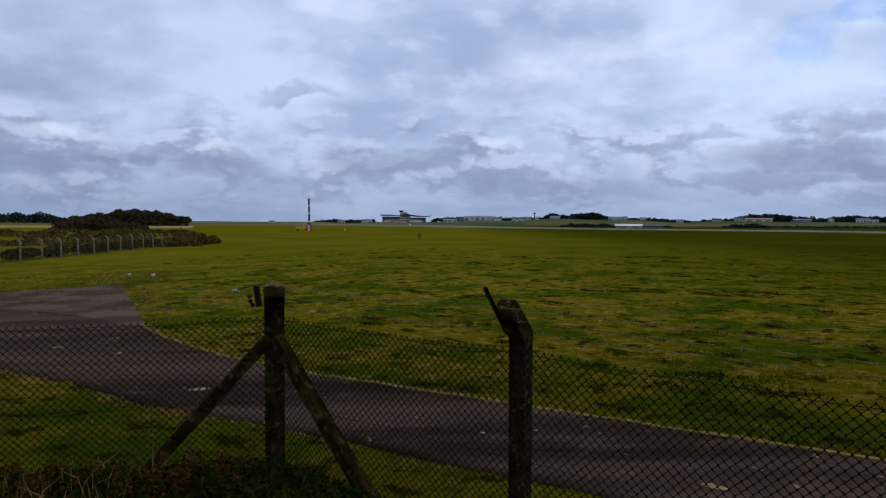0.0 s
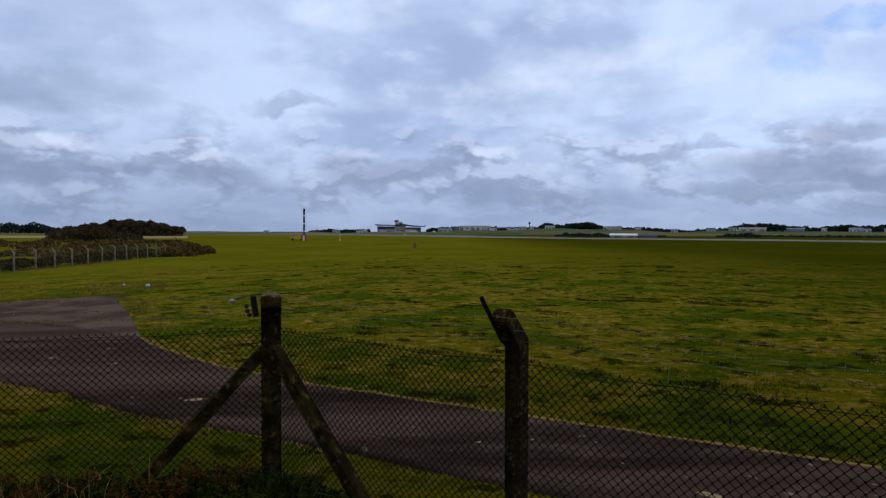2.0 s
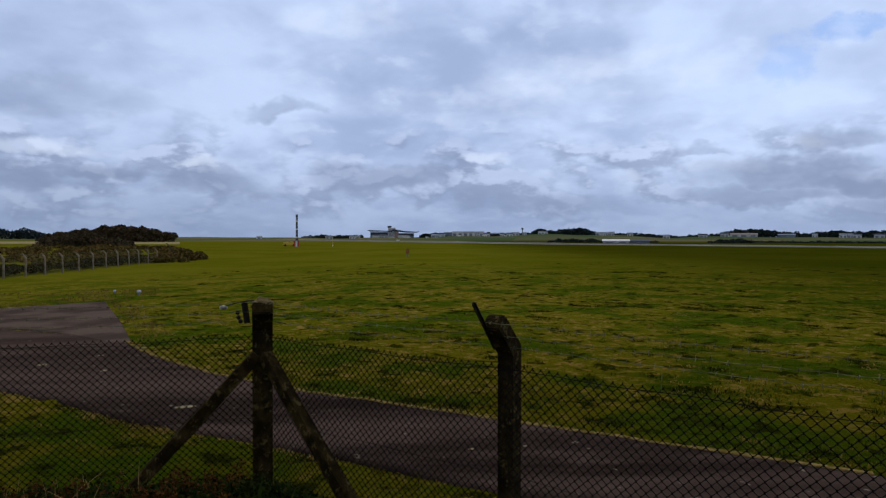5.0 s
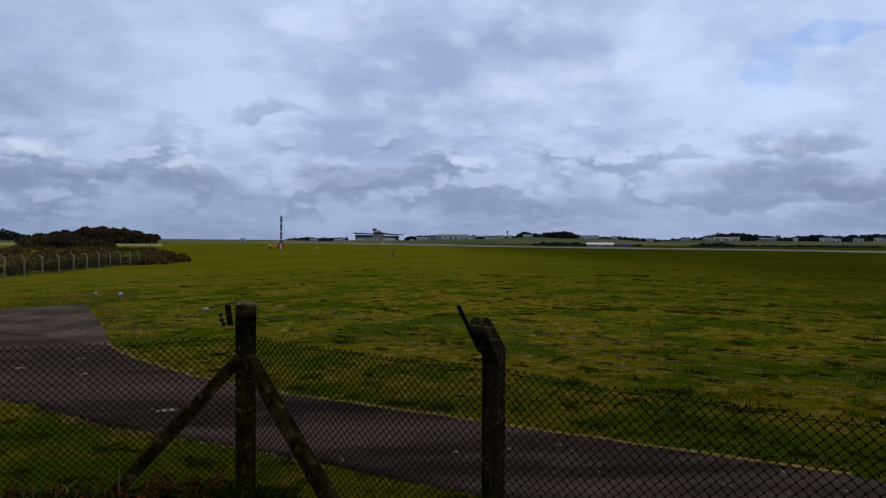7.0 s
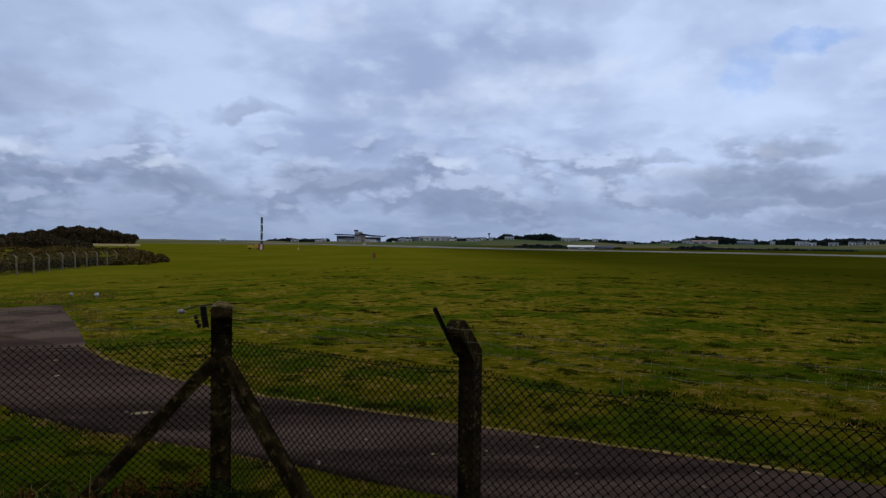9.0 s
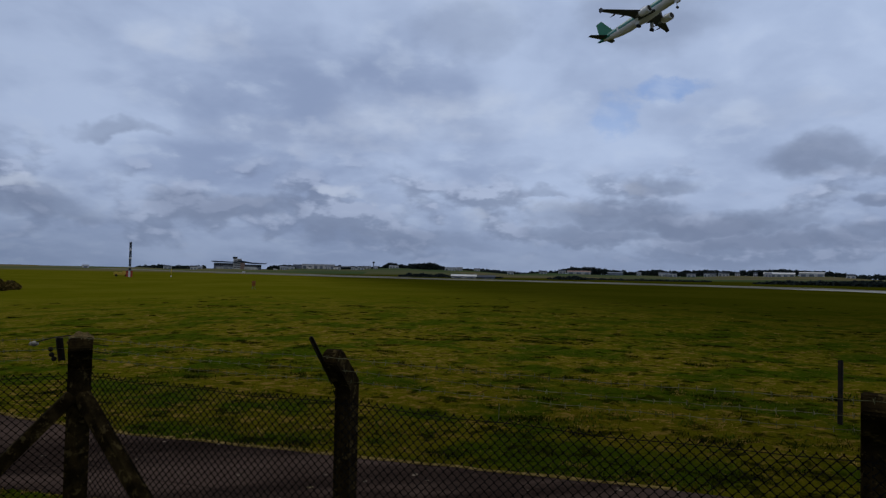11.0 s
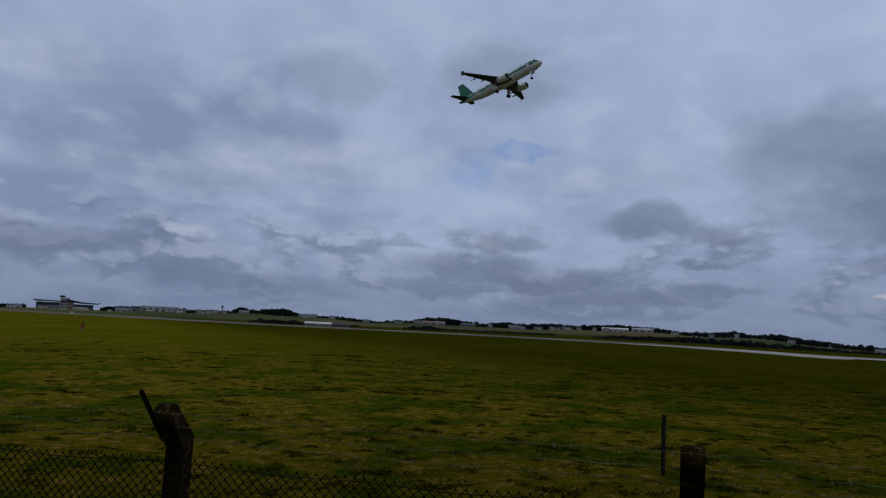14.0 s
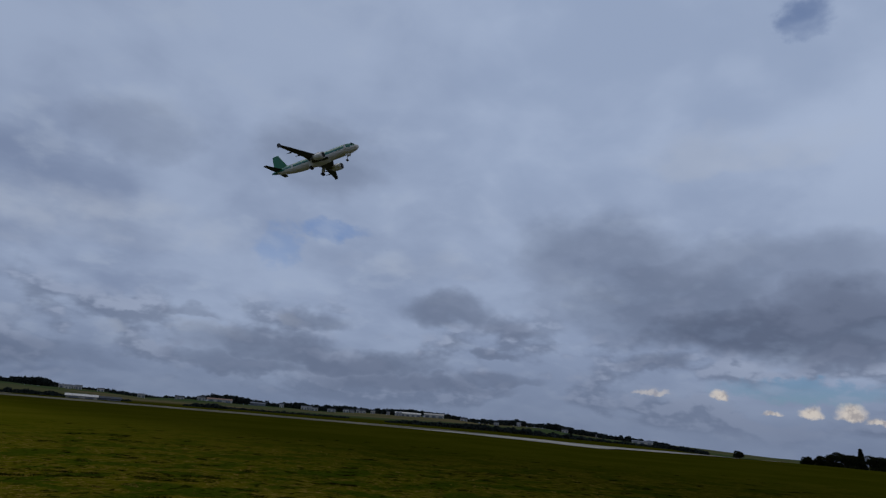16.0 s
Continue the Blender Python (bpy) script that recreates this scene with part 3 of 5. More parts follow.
def barbed(parent, pts, slack=0.02, barb=0.11, r=0.0019):
    """A twisted strand with barbs, hung between fixed points."""
    bm = bmesh.new()
    line = []
    for a, b in zip(pts, pts[1:]):
        a, b = Vector(a), Vector(b)
        m = max(int((b - a).length / 0.1), 2)
        line += [a.lerp(b, k / m) - Vector((0, 0, slack * math.sin(math.pi * k / m) + 0.004 * math.sin(k * 1.9))) for k in range(m)]
    line.append(Vector(pts[-1]))
    add_tube(bm, line, r, 4)
    for i in range(1, len(line) - 1):
        p, d = line[i], (line[i + 1] - line[i - 1]).normalized()
        u = d.cross(Vector((0, 0, 1))).normalized()
        w = d.cross(u)
        t = random.uniform(0, 3.1)
        for s in (0.0, 1.4):
            v = (math.cos(t + s) * u + math.sin(t + s) * w) * 0.021
            add_tube(bm, [p - v + d * 0.004 * s, p + v + d * 0.004 * s], 0.0022, 3)
    return part("barbed_wire", bm, GALV, parent, "dull galvanised barbed strand")


fence = thing("boundary_fence", (0, 0, 0), "low chain-link fence on cranked mossy concrete posts with barbed wire", "fence")
N_LEFT, N_RIGHT = Vector((0.262, -0.965)), Vector((-0.572, -0.820))
POSTS = [(P0, N_LEFT, 0.17), (P1, Vector((0.25, -0.97)), 0.205), (P2, N_RIGHT, 0.142), (P3, Vector((-0.72, -0.69)), 0.145), (P4, N_RIGHT, 0.17)]
for (p, out, w), top in zip(POSTS, (2.2, 2.175, 2.235, 2.215, 2.2)):
    fence_post(fence, p, out, w, "square mossy concrete post with a cranked head", 0.27, top)
# the mesh is strained over the near faces of the posts
FACES = [(p[0] + out.x * (w / 2 + 0.012) * k, p[1] + out.y * (w / 2 + 0.012) * k) for (p, out, w), k in zip(POSTS, (1, 0, 1, 1, 1))]
for a, b in zip(FACES, FACES[1:]):
    chain_link(fence, a, b, MESH_TOP, 0.06)
for q, z in ((0.06, 1.97), (0.16, 2.07), (0.27, 2.18)):
    barbed(fence, [(p[0] + out.x * (q + w / 2), p[1] + out.y * (q + w / 2), z) for p, out, w in POSTS])


def stay(a, b):
    """A raking concrete strut from the corner post down into the grass."""
    a, b = Vector(a), Vector(b)
    d = b - a
    bm = box((0.125, 0.125, d.length), (0, 0, 0), (0, 0, 0), 0.014)
    ob = part("stay", bm, CONCRETE, fence, "raking mossy concrete strut")
    ob.matrix_basis = Matrix.Translation((a + b) / 2) @ d.to_track_quat("Z", "X").to_matrix().to_4x4()
    return ob


stay((P1[0] - 0.03, P1[1] - 0.10, 1.60), (-3.28, 6.58, 0.02))
stay((P1[0] + 0.05, P1[1] - 0.10, 1.60), (-0.58, 6.10, 0.02))
# iron arms: one on the crank of the second post, one short on the corner post, a dropper near the third
side = Vector((-N_RIGHT.y, N_RIGHT.x))


def iron_arm(name, a, b, width, label):
    a, b = Vector(a), Vector(b)
    d = b - a
    bm = box((width, 0.006, d.length), (0, width / 2, 0))
    add_box(bm, (0.006, width, d.length), (width / 2, 0, 0))
    ob = part(name, bm, IRON, fence, label)
    ob.matrix_basis = Matrix.Translation((a + b) / 2) @ d.to_track_quat("Z", "X").to_matrix().to_4x4()


p2 = Vector(P2) - side * 0.09
iron_arm("iron_arm", (p2.x + N_RIGHT.x * 0.08, p2.y + N_RIGHT.y * 0.08, 1.93), (0.27, 4.90, 2.345), 0.022, "rusted angle-iron arm")
iron_arm("iron_arm", (-1.925, 6.80, 1.95), (-1.945, 6.76, 2.17), 0.04, "short black angle-iron bracket")
iron_arm("wire_dropper", (3.22, 3.12, 2.01), (3.245, 3.14, 2.38), 0.022, "dark iron dropper between the barbed strands")
# broken wires and an insulator at the corner post
bm = tube([(-1.86, 6.80, 2.19), (-2.02, 6.84, 2.165), (-2.17, 6.88, 2.12)], 0.006, 5)
part("broken_wire", bm, IRON, fence, "broken rusted wire end")
bm = bmesh.new()
for k, (r, dx) in enumerate(((0.03, 0.0), (0.042, 0.022), (0.03, 0.045))):
    bmesh.ops.create_uvsphere(bm, u_segments=10, v_segments=7, radius=r * 0.62, matrix=pose(-2.17 - dx, 6.88, 2.105))
part("insulator", bm, CERAMIC, fence, "pale porcelain knob insulator", True)
for dx, dz in ((0.0, 0.0), (0.03, -0.09), (0.01, -0.05)):
    bm = bmesh.new()
    bmesh.ops.create_uvsphere(bm, u_segments=8, v_segments=6, radius=0.024, matrix=pose(-2.03 + dx, 6.82, 2.06 + dz))
    part("wire_clamp", bm, IRON, fence)
bm = bmesh.new()
bmesh.ops.create_icosphere(bm, subdivisions=4, radius=1.0)
for v in bm.verts:
    k = 1 + 0.28 * noise.noise(v.co * 2.3) + 0.14 * noise.noise(v.co * 6.0)
    v.co = Vector((v.co.x * 0.105 * k, v.co.y * 0.105 * k, max(v.co.z, -0.6) * 0.075 * k))
cap = part("lichen_cap", bm, material("pale_lichen", two_tone((0.10, 0.072, 0.028), (0.21, 0.155, 0.075), 22.0, 80.0), 1.0, bump=(0.8, 0.01), spec=0.0), fence, "crumbling tan lichen and moss on the post head", True)
cap.matrix_basis = pose(P1[0] + 0.045, P1[1] - 0.19, 2.135)
for z in (2.10, 2.03, 1.96):
    part("broken_wire", tube([(-1.75, 6.95, z), (-1.65, 6.88, z - 0.005), (-1.53, 6.80, z - 0.012)], 0.004, 4), IRON, fence)


# ---- vegetation ----
def leaf_cloud(name, centres, sizes, count, leaf, mat, parent=None, seed=1, flat_base=True, up=0.0):
    """Many small leaf sprays scattered through the skins of uneven clumps."""
    g = np.random.default_rng(seed)
    centres, sizes = np.asarray(centres, float), np.asarray(sizes, float)
    weight = (sizes[:, 0] * sizes[:, 2]) ** 1.0
    pick = g.choice(len(centres), count, p=weight / weight.sum())
    v = g.normal(size=(count, 3))
    v /= np.linalg.norm(v, axis=1)[:, None]
    if flat_base:
        v[:, 2] = np.abs(v[:, 2]) * np.where(g.random(count) < 0.75, 1, -0.6)
    rad = g.uniform(0.72, 1.06, count) ** 0.8
    c = centres[pick] + v * rad[:, None] * sizes[pick]
    a, b = g.normal(size=(count, 3)), g.normal(size=(count, 3))
    a /= np.linalg.norm(a, axis=1)[:, None]
    b -= (a * b).sum(1)[:, None] * a
    b /= np.linalg.norm(b, axis=1)[:, None]
    s = leaf * g.uniform(0.6, 1.5, count)[:, None]
    verts = np.stack([c - a * s, c - b * s * 0.55, c + a * s, c + b * s * 0.55], 1).reshape(-1, 3)
    faces = np.arange(count * 4).reshape(-1, 4).tolist()
    return mesh_object(name, verts, faces, mat, parent)


def tussocks(name, xs, ys, tall, wide, mat, blades, seed, label, lean=0.6, width=0.012):
    """Grass clumps: narrow bent blades that fan out from each root."""
    g = np.random.default_rng(seed)
    n = len(xs) * blades
    x, y = np.repeat(xs, blades), np.repeat(ys, blades)
    tall = np.repeat(tall, blades) * g.uniform(0.5, 1.15, n)
    t = g.uniform(0, 2 * np.pi, n)
    root = np.stack([x + g.normal(size=n) * wide, y + g.normal(size=n) * wide, np.zeros(n)], 1)
    root[:, 2] = height(root[:, 0], root[:, 1]) - 0.03
    out = np.stack([np.cos(t), np.sin(t), np.zeros(n)], 1)
    across = np.stack([-np.sin(t), np.cos(t), np.zeros(n)], 1) * (width * g.uniform(0.6, 1.4, n))[:, None]
    bend = (lean * g.uniform(0.1, 1.0, n))[:, None]
    up = np.array([0, 0, 1.0])
    m = root + (up * 0.6 + out * bend * 0.35) * tall[:, None]
    e = root + (up * (1.0 - 0.35 * bend) + out * bend) * tall[:, None]
    verts = np.stack([root - across, root + across, m + across * 0.8, m - across * 0.8, e], 1).reshape(-1, 3)
    k = (np.arange(n) * 5)[:, None]
    faces = (k + np.array([0, 1, 2, 3])).tolist() + (k + np.array([3, 2, 4])).tolist()
    ob = mesh_object(name, verts, faces, mat)
    return tagged(ob, label, "grass", kind="stuff")


def bearing(az, r):
    """A place on the ground at a bearing and a distance from the bank."""
    x, y = r * math.sin(radians(az)), r * math.cos(radians(az))
    return (x, y, hz(x, y))


rng = np.random.default_rng(4)


def scatter(n, r0, r1, az0, az1, power=1.6):
    r = r0 + (r1 - r0) * rng.random(n) ** power
    az = np.radians(rng.uniform(az0, az1, n))
    x, y = r * np.sin(az), r * np.cos(az)
    keep = ~(inside_poly(x, y, PAVED) | inside_poly(x, y, PAD))
    return x[keep], y[keep]


# ---- grass of the field, the verges and the bank ----
x, y = scatter(30000, 4.6, 34, -40, 84)
outside = (0.572 * x + 0.820 * y > 4.77) | (-0.262 * x + 0.965 * y > 7.32)
x, y = x[outside], y[outside]
field_grass = tussocks("field_grass", x, y, rng.uniform(0.04, 0.10, len(x)), 0.07, BLADES, 6, 11, "short mown field grass, green with dry yellow tufts", 1.3, 0.007)
# clumps that stand out of the mown turf: dark coarse ones in broken rows, pale dry ones at random
rows_x, rows_y = [], []
for k in range(330):
    r, az = 10 + 70 * rng.random() ** 1.1, radians(rng.uniform(-24, 80))
    cx, cy, ln = r * math.sin(az), r * math.cos(az), rng.uniform(0.15, 1.2)
    t = rng.uniform(-0.5, 0.5, 2 + int(5 * ln))
    turn = radians(28 + rng.normal() * 20)
    rows_x.append(cx + t * ln * math.cos(turn) + rng.normal(size=len(t)) * 0.1)
    rows_y.append(cy - t * ln * math.sin(turn) + rng.normal(size=len(t)) * 0.1)
# long broken wheel ruts further out
for k in range(9):
    r, az = rng.uniform(28, 62), radians(rng.uniform(-8, 62))
    cx, cy, ln = r * math.sin(az), r * math.cos(az), rng.uniform(3, 8)
    t = np.sort(rng.uniform(-0.5, 0.5, int(4.5 * ln)))
    turn = radians(26 + rng.normal() * 5)
    for side_step in (0.0, 1.6):
        rows_x.append(cx + t * ln * math.cos(turn) + side_step * math.sin(turn) + rng.normal(size=len(t)) * 0.08)
        rows_y.append(cy - t * ln * math.sin(turn) + side_step * math.cos(turn) + rng.normal(size=len(t)) * 0.08)
rows_x, rows_y = np.concatenate(rows_x), np.concatenate(rows_y)
keep = ~(inside_poly(rows_x, rows_y, PAVED) | inside_poly(rows_x, rows_y, PAD))
coarse = tussocks("coarse_tussocks", rows_x[keep], rows_y[keep], rng.uniform(0.07, 0.14, keep.sum()), 0.11, COARSE, 34, 13, "dark coarse tussocks left in the mown field", 2.0, 0.010)
x, y = scatter(900, 12, 55, -26, 82, 1.2)
dry = tussocks("dry_tussocks", x, y, rng.uniform(0.05, 0.10, len(x)), 0.12, VERGE, 26, 25, "pale dry tussocks scattered over the mown field", 2.2, 0.009)
x, y = scatter(900, 9, 40, -26, 82, 1.2)
green = tussocks("green_tussocks", x, y, rng.uniform(0.06, 0.12, len(x)), 0.16, LUSH, 30, 26, "lush green tussocks scattered over the mown field", 1.8, 0.010)


def along(pts, n, off, spread):
    out = []
    for a, b in zip(pts, pts[1:]):
        m = int(n * math.dist(a, b))
        t = rng.random(m)[:, None]
        d = np.array([b[0] - a[0], b[1] - a[1]]) / math.dist(a, b)
        out.append(np.array(a) + t * (np.array(b) - np.array(a)) + np.outer(off + rng.normal(size=m) * spread, [-d[1], d[0]]))
    out = np.concatenate(out)
    return out[:, 0], out[:, 1]


x, y = along(ROAD_FAR[1:9], 75, 0.10, 0.10)
verge_far = tussocks("verge_grass", x, y, rng.uniform(0.04, 0.10, len(x)), 0.04, VERGE, 6, 14, "bleached straw-coloured grass along the tarmac edge", 0.9, 0.007)
x, y = along(ROAD_NEAR[1:8], 60, -0.08, 0.08)
verge_near = tussocks("verge_grass", x, y, rng.uniform(0.04, 0.10, len(x)), 0.04, VERGE, 6, 15, "bleached straw-coloured grass along the tarmac edge", 0.9, 0.007)
x, y = along([(-33, 24.0), (-16.3, 33.4), (-10.9, 24.2), (-8.2, 18.6)], 22, 0.35, 0.3)
verge_pad = tussocks("verge_grass", x, y, rng.uniform(0.05, 0.13, len(x)), 0.12, WEED, 6, 16, "tall bleached grass and weeds beside the pad", 0.7, 0.014)
x, y = scatter(3400, 27, 50, -46, -22.5, 0.9)
thin = np.array([noise.noise(Vector((a * 0.35, b * 0.35, 2))) > -0.05 for a, b in zip(x, y)])
x, y = x[thin], y[thin]
weedy = inside_poly(x, y, [(-36, 24), (-16.5, 33.8), (-14.5, 36.5), (-18.5, 44), (-44, 38)])
pad_weeds = tussocks("pad_weeds", x[weedy], y[weedy], rng.uniform(0.05, 0.20, weedy.sum()), 0.26, WEED, 7, 27, "brown dock and dry weeds in rough grass past the pad", 0.9, 0.014)
# rough growth on the camera's side of the fence
x, y = scatter(9000, 2.6, 9.5, -44, 10, 1.0)
near_side = ~((0.572 * x + 0.820 * y > 4.65) | (-0.262 * x + 0.965 * y > 7.2))
near_side &= (4.77 - (0.572 * x + 0.820 * y) < 2.2) | (7.32 - (-0.262 * x + 0.965 * y) < 2.2)
x, y = x[near_side], y[near_side]
rough = tussocks("rough_grass", x, y, rng.uniform(0.06, 0.16, len(x)), 0.07, COARSE, 7, 17, "rough uncut grass at the foot of the fence", 0.9, 0.007)
k = rng.random(len(x)) < 0.10
weeds = tussocks("bramble_growth", x[k], y[k], rng.uniform(0.15, 0.34, k.sum()), 0.13, BRAMBLE, 9, 18, "dark bramble growth at the fence foot", 1.1, 0.018)
m = 1500
t = rng.random(m) * 4.6
x = np.where(t < 3.1, P1[0] - t * 0.965, P1[0] + (t - 3.1) * 0.82) + rng.normal(size=m) * 0.1
y = np.where(t < 3.1, P1[1] - t * 0.262, P1[1] - (t - 3.1) * 0.572) - rng.random(m) ** 1.4 * 1.5 - 0.08
tall_grass = tussocks("rough_growth", x, y, rng.uniform(0.10, 0.26, m), 0.10, COARSE, 7, 23, "dark rank grass and weeds along the fence foot", 1.0, 0.007)
g = np.random.default_rng(79)
c, sz = [], []
for _ in range(70):
    u = g.uniform(0.6, 3.3) if g.random() < 0.8 else g.uniform(0.0, 0.6)
    px, py = P1[0] - u * 0.965, P1[1] - u * 0.262 - 0.3 - g.random() * 1.0
    c.append((px, py, hz(px, py) + 0.06)), sz.append((g.uniform(0.06, 0.16), g.uniform(0.06, 0.16), g.uniform(0.16, 0.36)))
ferns = leaf_cloud("dead_fern", c, sz, 8000, 0.016, FERN, seed=80)
tagged(ferns, "red-brown dead fern and bramble along the fence foot", "fern", kind="stuff")
k = (rng.random(m) < 0.09) & (x < -2.6)
g = np.random.default_rng(77)
c, sz = [], []
for _ in range(190):
    u = g.uniform(-3.3, 2.2)
    px = P1[0] + u * (0.965 if u < 0 else 0.82)
    py = P1[1] + (u * 0.262 if u < 0 else -u * 0.572) - 0.15 - abs(g.normal()) * 0.55
    c.append((px, py, hz(px, py) + 0.03)), sz.append((g.uniform(0.12, 0.3), g.uniform(0.12, 0.3), g.uniform(0.10, 0.26)))
bramble = leaf_cloud("bramble_bank", c, sz, 24000, 0.024, BRAMBLE, seed=78)
tagged(bramble, "dark low bramble and ivy round the foot of the corner post", "bramble", kind="stuff")
stalks = tussocks("dry_stalks", x[k], y[k] - 0.2, rng.uniform(0.3, 0.55, k.sum()), 0.04, DRY, 3, 19, "pale dead grass stalks by the fence", 0.8, 0.004)

# pale worn patches and stones on the tarmac
for px, py, s, t in ((-4.08, 10.9, 0.17, 20), (2.85, 6.95, 0.13, -30), (-8.6, 14.6, 0.12, 0), (-7.4, 16.9, 0.10, 40), (0.5, 8.7, 0.05, 10), (-6.9, 13.9, 0.10, 70), (-7.9, 15.8, 0.08, 15)):
    bm = bmesh.new()
    n = 14
    rim = [bm.verts.new((s * (1 + 0.35 * noise.noise(Vector((math.cos(a), math.sin(a), px)))) * math.cos(a), 0.55 * s * (1 + 0.35 * noise.noise(Vector((math.cos(a), math.sin(a), py)))) * math.sin(a), 0.0)) for a in (2 * math.pi * i / n for i in range(n))]
    top = [bm.verts.new((v.co.x * 0.8, v.co.y * 0.8, 0.005)) for v in rim]
    bm.faces.new(top)
    for i in range(n):
        bm.faces.new((rim[i], rim[(i + 1) % n], top[(i + 1) % n], top[i]))
    ob = part("tarmac_patch", bm, material("pale_mortar", plain((0.24, 0.185, 0.09), 0.5, 14.0), 0.9) if px == -4.08 else bpy.data.materials["pale_mortar"])
    ob.matrix_basis = pose(px, py, hz(px, py) + 0.047, 0, 0, t)
    tagged(ob, "pale mortar patch on the worn tarmac road", "road patch", "patches on the road")

# ---- far perimeter fence to the west ----
west = thing("perimeter_fence", (0, 0, 0), "distant chain-link fence on pale cranked concrete posts", "fence")
WEST = [(-38.7 - 0.0775 * (yy - 60), yy) for yy in np.arange(49.0, 104.0, 3.72)]
master = None
for px, py in WEST:
    if master is None:
        master = part("post", prism([(-0.065, -0.4), (-0.065, 1.78), (-0.42, 2.14), (-0.33, 2.23), (0.065, 1.84), (0.065, -0.4)], 0.13), material("stained_concrete", two_tone((0.16, 0.13, 0.09), (0.29, 0.24, 0.165), 2.0), 1.0, spec=0.0), west, "pale concrete post with a cranked head")
        ob = master
    else:
        ob = new("post", master.data)
        ob.parent, ob["label"] = west, master["label"]
    ob.matrix_basis = pose(px, py, hz(px, py), random.uniform(-1, 1), random.uniform(-1.5, 1.5), random.uniform(-6, 6))
for (ax, ay), (bx, by) in zip(WEST, WEST[1:]):
    vs, fs = [], []
    for i in range(26):
        for s in (1, -1):
            u0, u1 = i / 26, min(max((i + s * 12) / 26, 0), 1)
            z1 = 1.65 * abs(u1 - u0) * 26 / 12
            p, q = Vector((ax + (bx - ax) * u0, ay + (by - ay) * u0, hz(ax, ay) + 0.05)), Vector((ax + (bx - ax) * u1, ay + (by - ay) * u1, hz(ax, ay) + 0.05 + z1))
            k = len(vs)
            vs += [p + Vector((0, 0, 0.006)), p - Vector((0, 0, 0.006)), q - Vector((0, 0, 0.006)), q + Vector((0, 0, 0.006))]
            fs.append((k, k + 1, k + 2, k + 3))
    mesh_object("chain_link_panel", vs, fs, GALV, west)
for z, dx in ((1.72, 0), (1.9, -0.15), (2.1, -0.33)):
    part("barbed_wire", tube([(a + dx, b, hz(a, b) + z) for a, b in WEST], 0.008, 3), GALV, west)

# hedge behind that fence, and its ragged end in the field
g = np.random.default_rng(21)
c, s = [], []
for yy in np.arange(47, 108, 0.9):
    xx = -40.4 - 0.0775 * (yy - 60) + g.normal() * 0.5
    c.append((xx - g.uniform(0, 1.6), yy, hz(xx, yy) + 0.5)), s.append((0.7, 0.8, g.uniform(0.25, 0.7)))
hedge = leaf_cloud("hedge", c, s, 16000, 0.16, material("dark_hedge", leaves((0.022, 0.022, 0.008), (0.070, 0.050, 0.020), (0.10, 0.05, 0.02)), 0.95, spec=0.0), seed=31)
tagged(hedge, "brown and green autumn hedge behind the far fence", "hedge", kind="stuff")
c, s = [], []
for k in range(26):
    xx, yy = -42.2 + k * 0.07 + g.normal() * 0.6, 101 + k * 0.62 + g.normal()
    c.append((xx, yy, hz(xx, yy) + 0.3)), s.append((1.1, 1.1, g.uniform(0.5, 1.1)))
spur = leaf_cloud("hedge", c, s, 9000, 0.18, HEDGE, seed=32)
tagged(spur, "ragged brown hedge end running into the field", "hedge", kind="stuff")
pole = thing("leaning_pole", bearing(-21.4, 128), "dark leaning wooden pole at the hedge end", "pole")
part("shaft", tube([(1.3, 0, -0.2), (0.1, 0, 1.3), (-0.9, 0, 2.75)], [0.14, 0.12, 0.09], 7), BARK, pole)
# scrub between the hedge and the wood
c, s = [], []
for k in range(160):
    r, az = g.uniform(112, 190), g.uniform(-41, -20.8)
    p = bearing(az, r)
    c.append((p[0], p[1], p[2] + 0.15)), s.append((g.uniform(1.2, 3.0), g.uniform(1.2, 3.0), g.uniform(0.25, 0.8)))
scrub = leaf_cloud("scrub", c, s, 17000, 0.30, HEDGE, seed=33)
tagged(scrub, "rusty bracken and gorse scrub before the wood", "scrub", kind="stuff")


stubble = ribbon("ground_stubble", [bearing(a, 300)[:2] for a in (-48, -42, -36, -30, -24, -20.8)], [bearing(a, 430)[:2] for a in (-48, -42, -36, -30, -24, -20.8)], material("stubble", two_tone((0.24, 0.19, 0.09), (0.34, 0.27, 0.14), 0.05, 1.0), 1.0, spec=0.0), 0.15, "pale tan stubble field below the wood", "field", 6)


def woodland(name, az0, az1, r, profile, count, leaf, mat, label, seed, deep=0.06, wide=3.2, base=0.0):
    """A belt of crowns along a stretch of bearings, with the tops at the given elevations."""
    g = np.random.default_rng(seed)
    c, s = [], []
    step = math.degrees(wide * 0.75 / r)
    for az in np.arange(az0, az1, step):
        el = np.interp(az, [p[0] for p in profile], [p[1] for p in profile])
        for row in range(3):
            rr = r * (1 + deep * (row + g.random() * 0.8))
            x, y, z = bearing(az + g.normal() * step * 0.3, rr)
            top = 2.83 + rr * math.tan(radians(el)) - (0.6 - 0.3 * row) * wide * 0.16 + g.normal() * wide * 0.19
            h = max(top - z, 0.25 * wide)
            w = wide * g.uniform(0.55, 1.0)
            for k in range(max(1, int(h / (w * 0.9)))):
                c.append((x + g.normal() * w * 0.2, y + g.normal() * w * 0.2, z + h - w * 0.75 - k * w * 0.85))
                s.append((w * g.uniform(0.8, 1.1), w, w * g.uniform(0.65, 0.9)))
    ob = leaf_cloud(name, c, s, count, leaf, mat, seed=seed + 50)
    return tagged(ob, label, "woodland", kind="stuff")


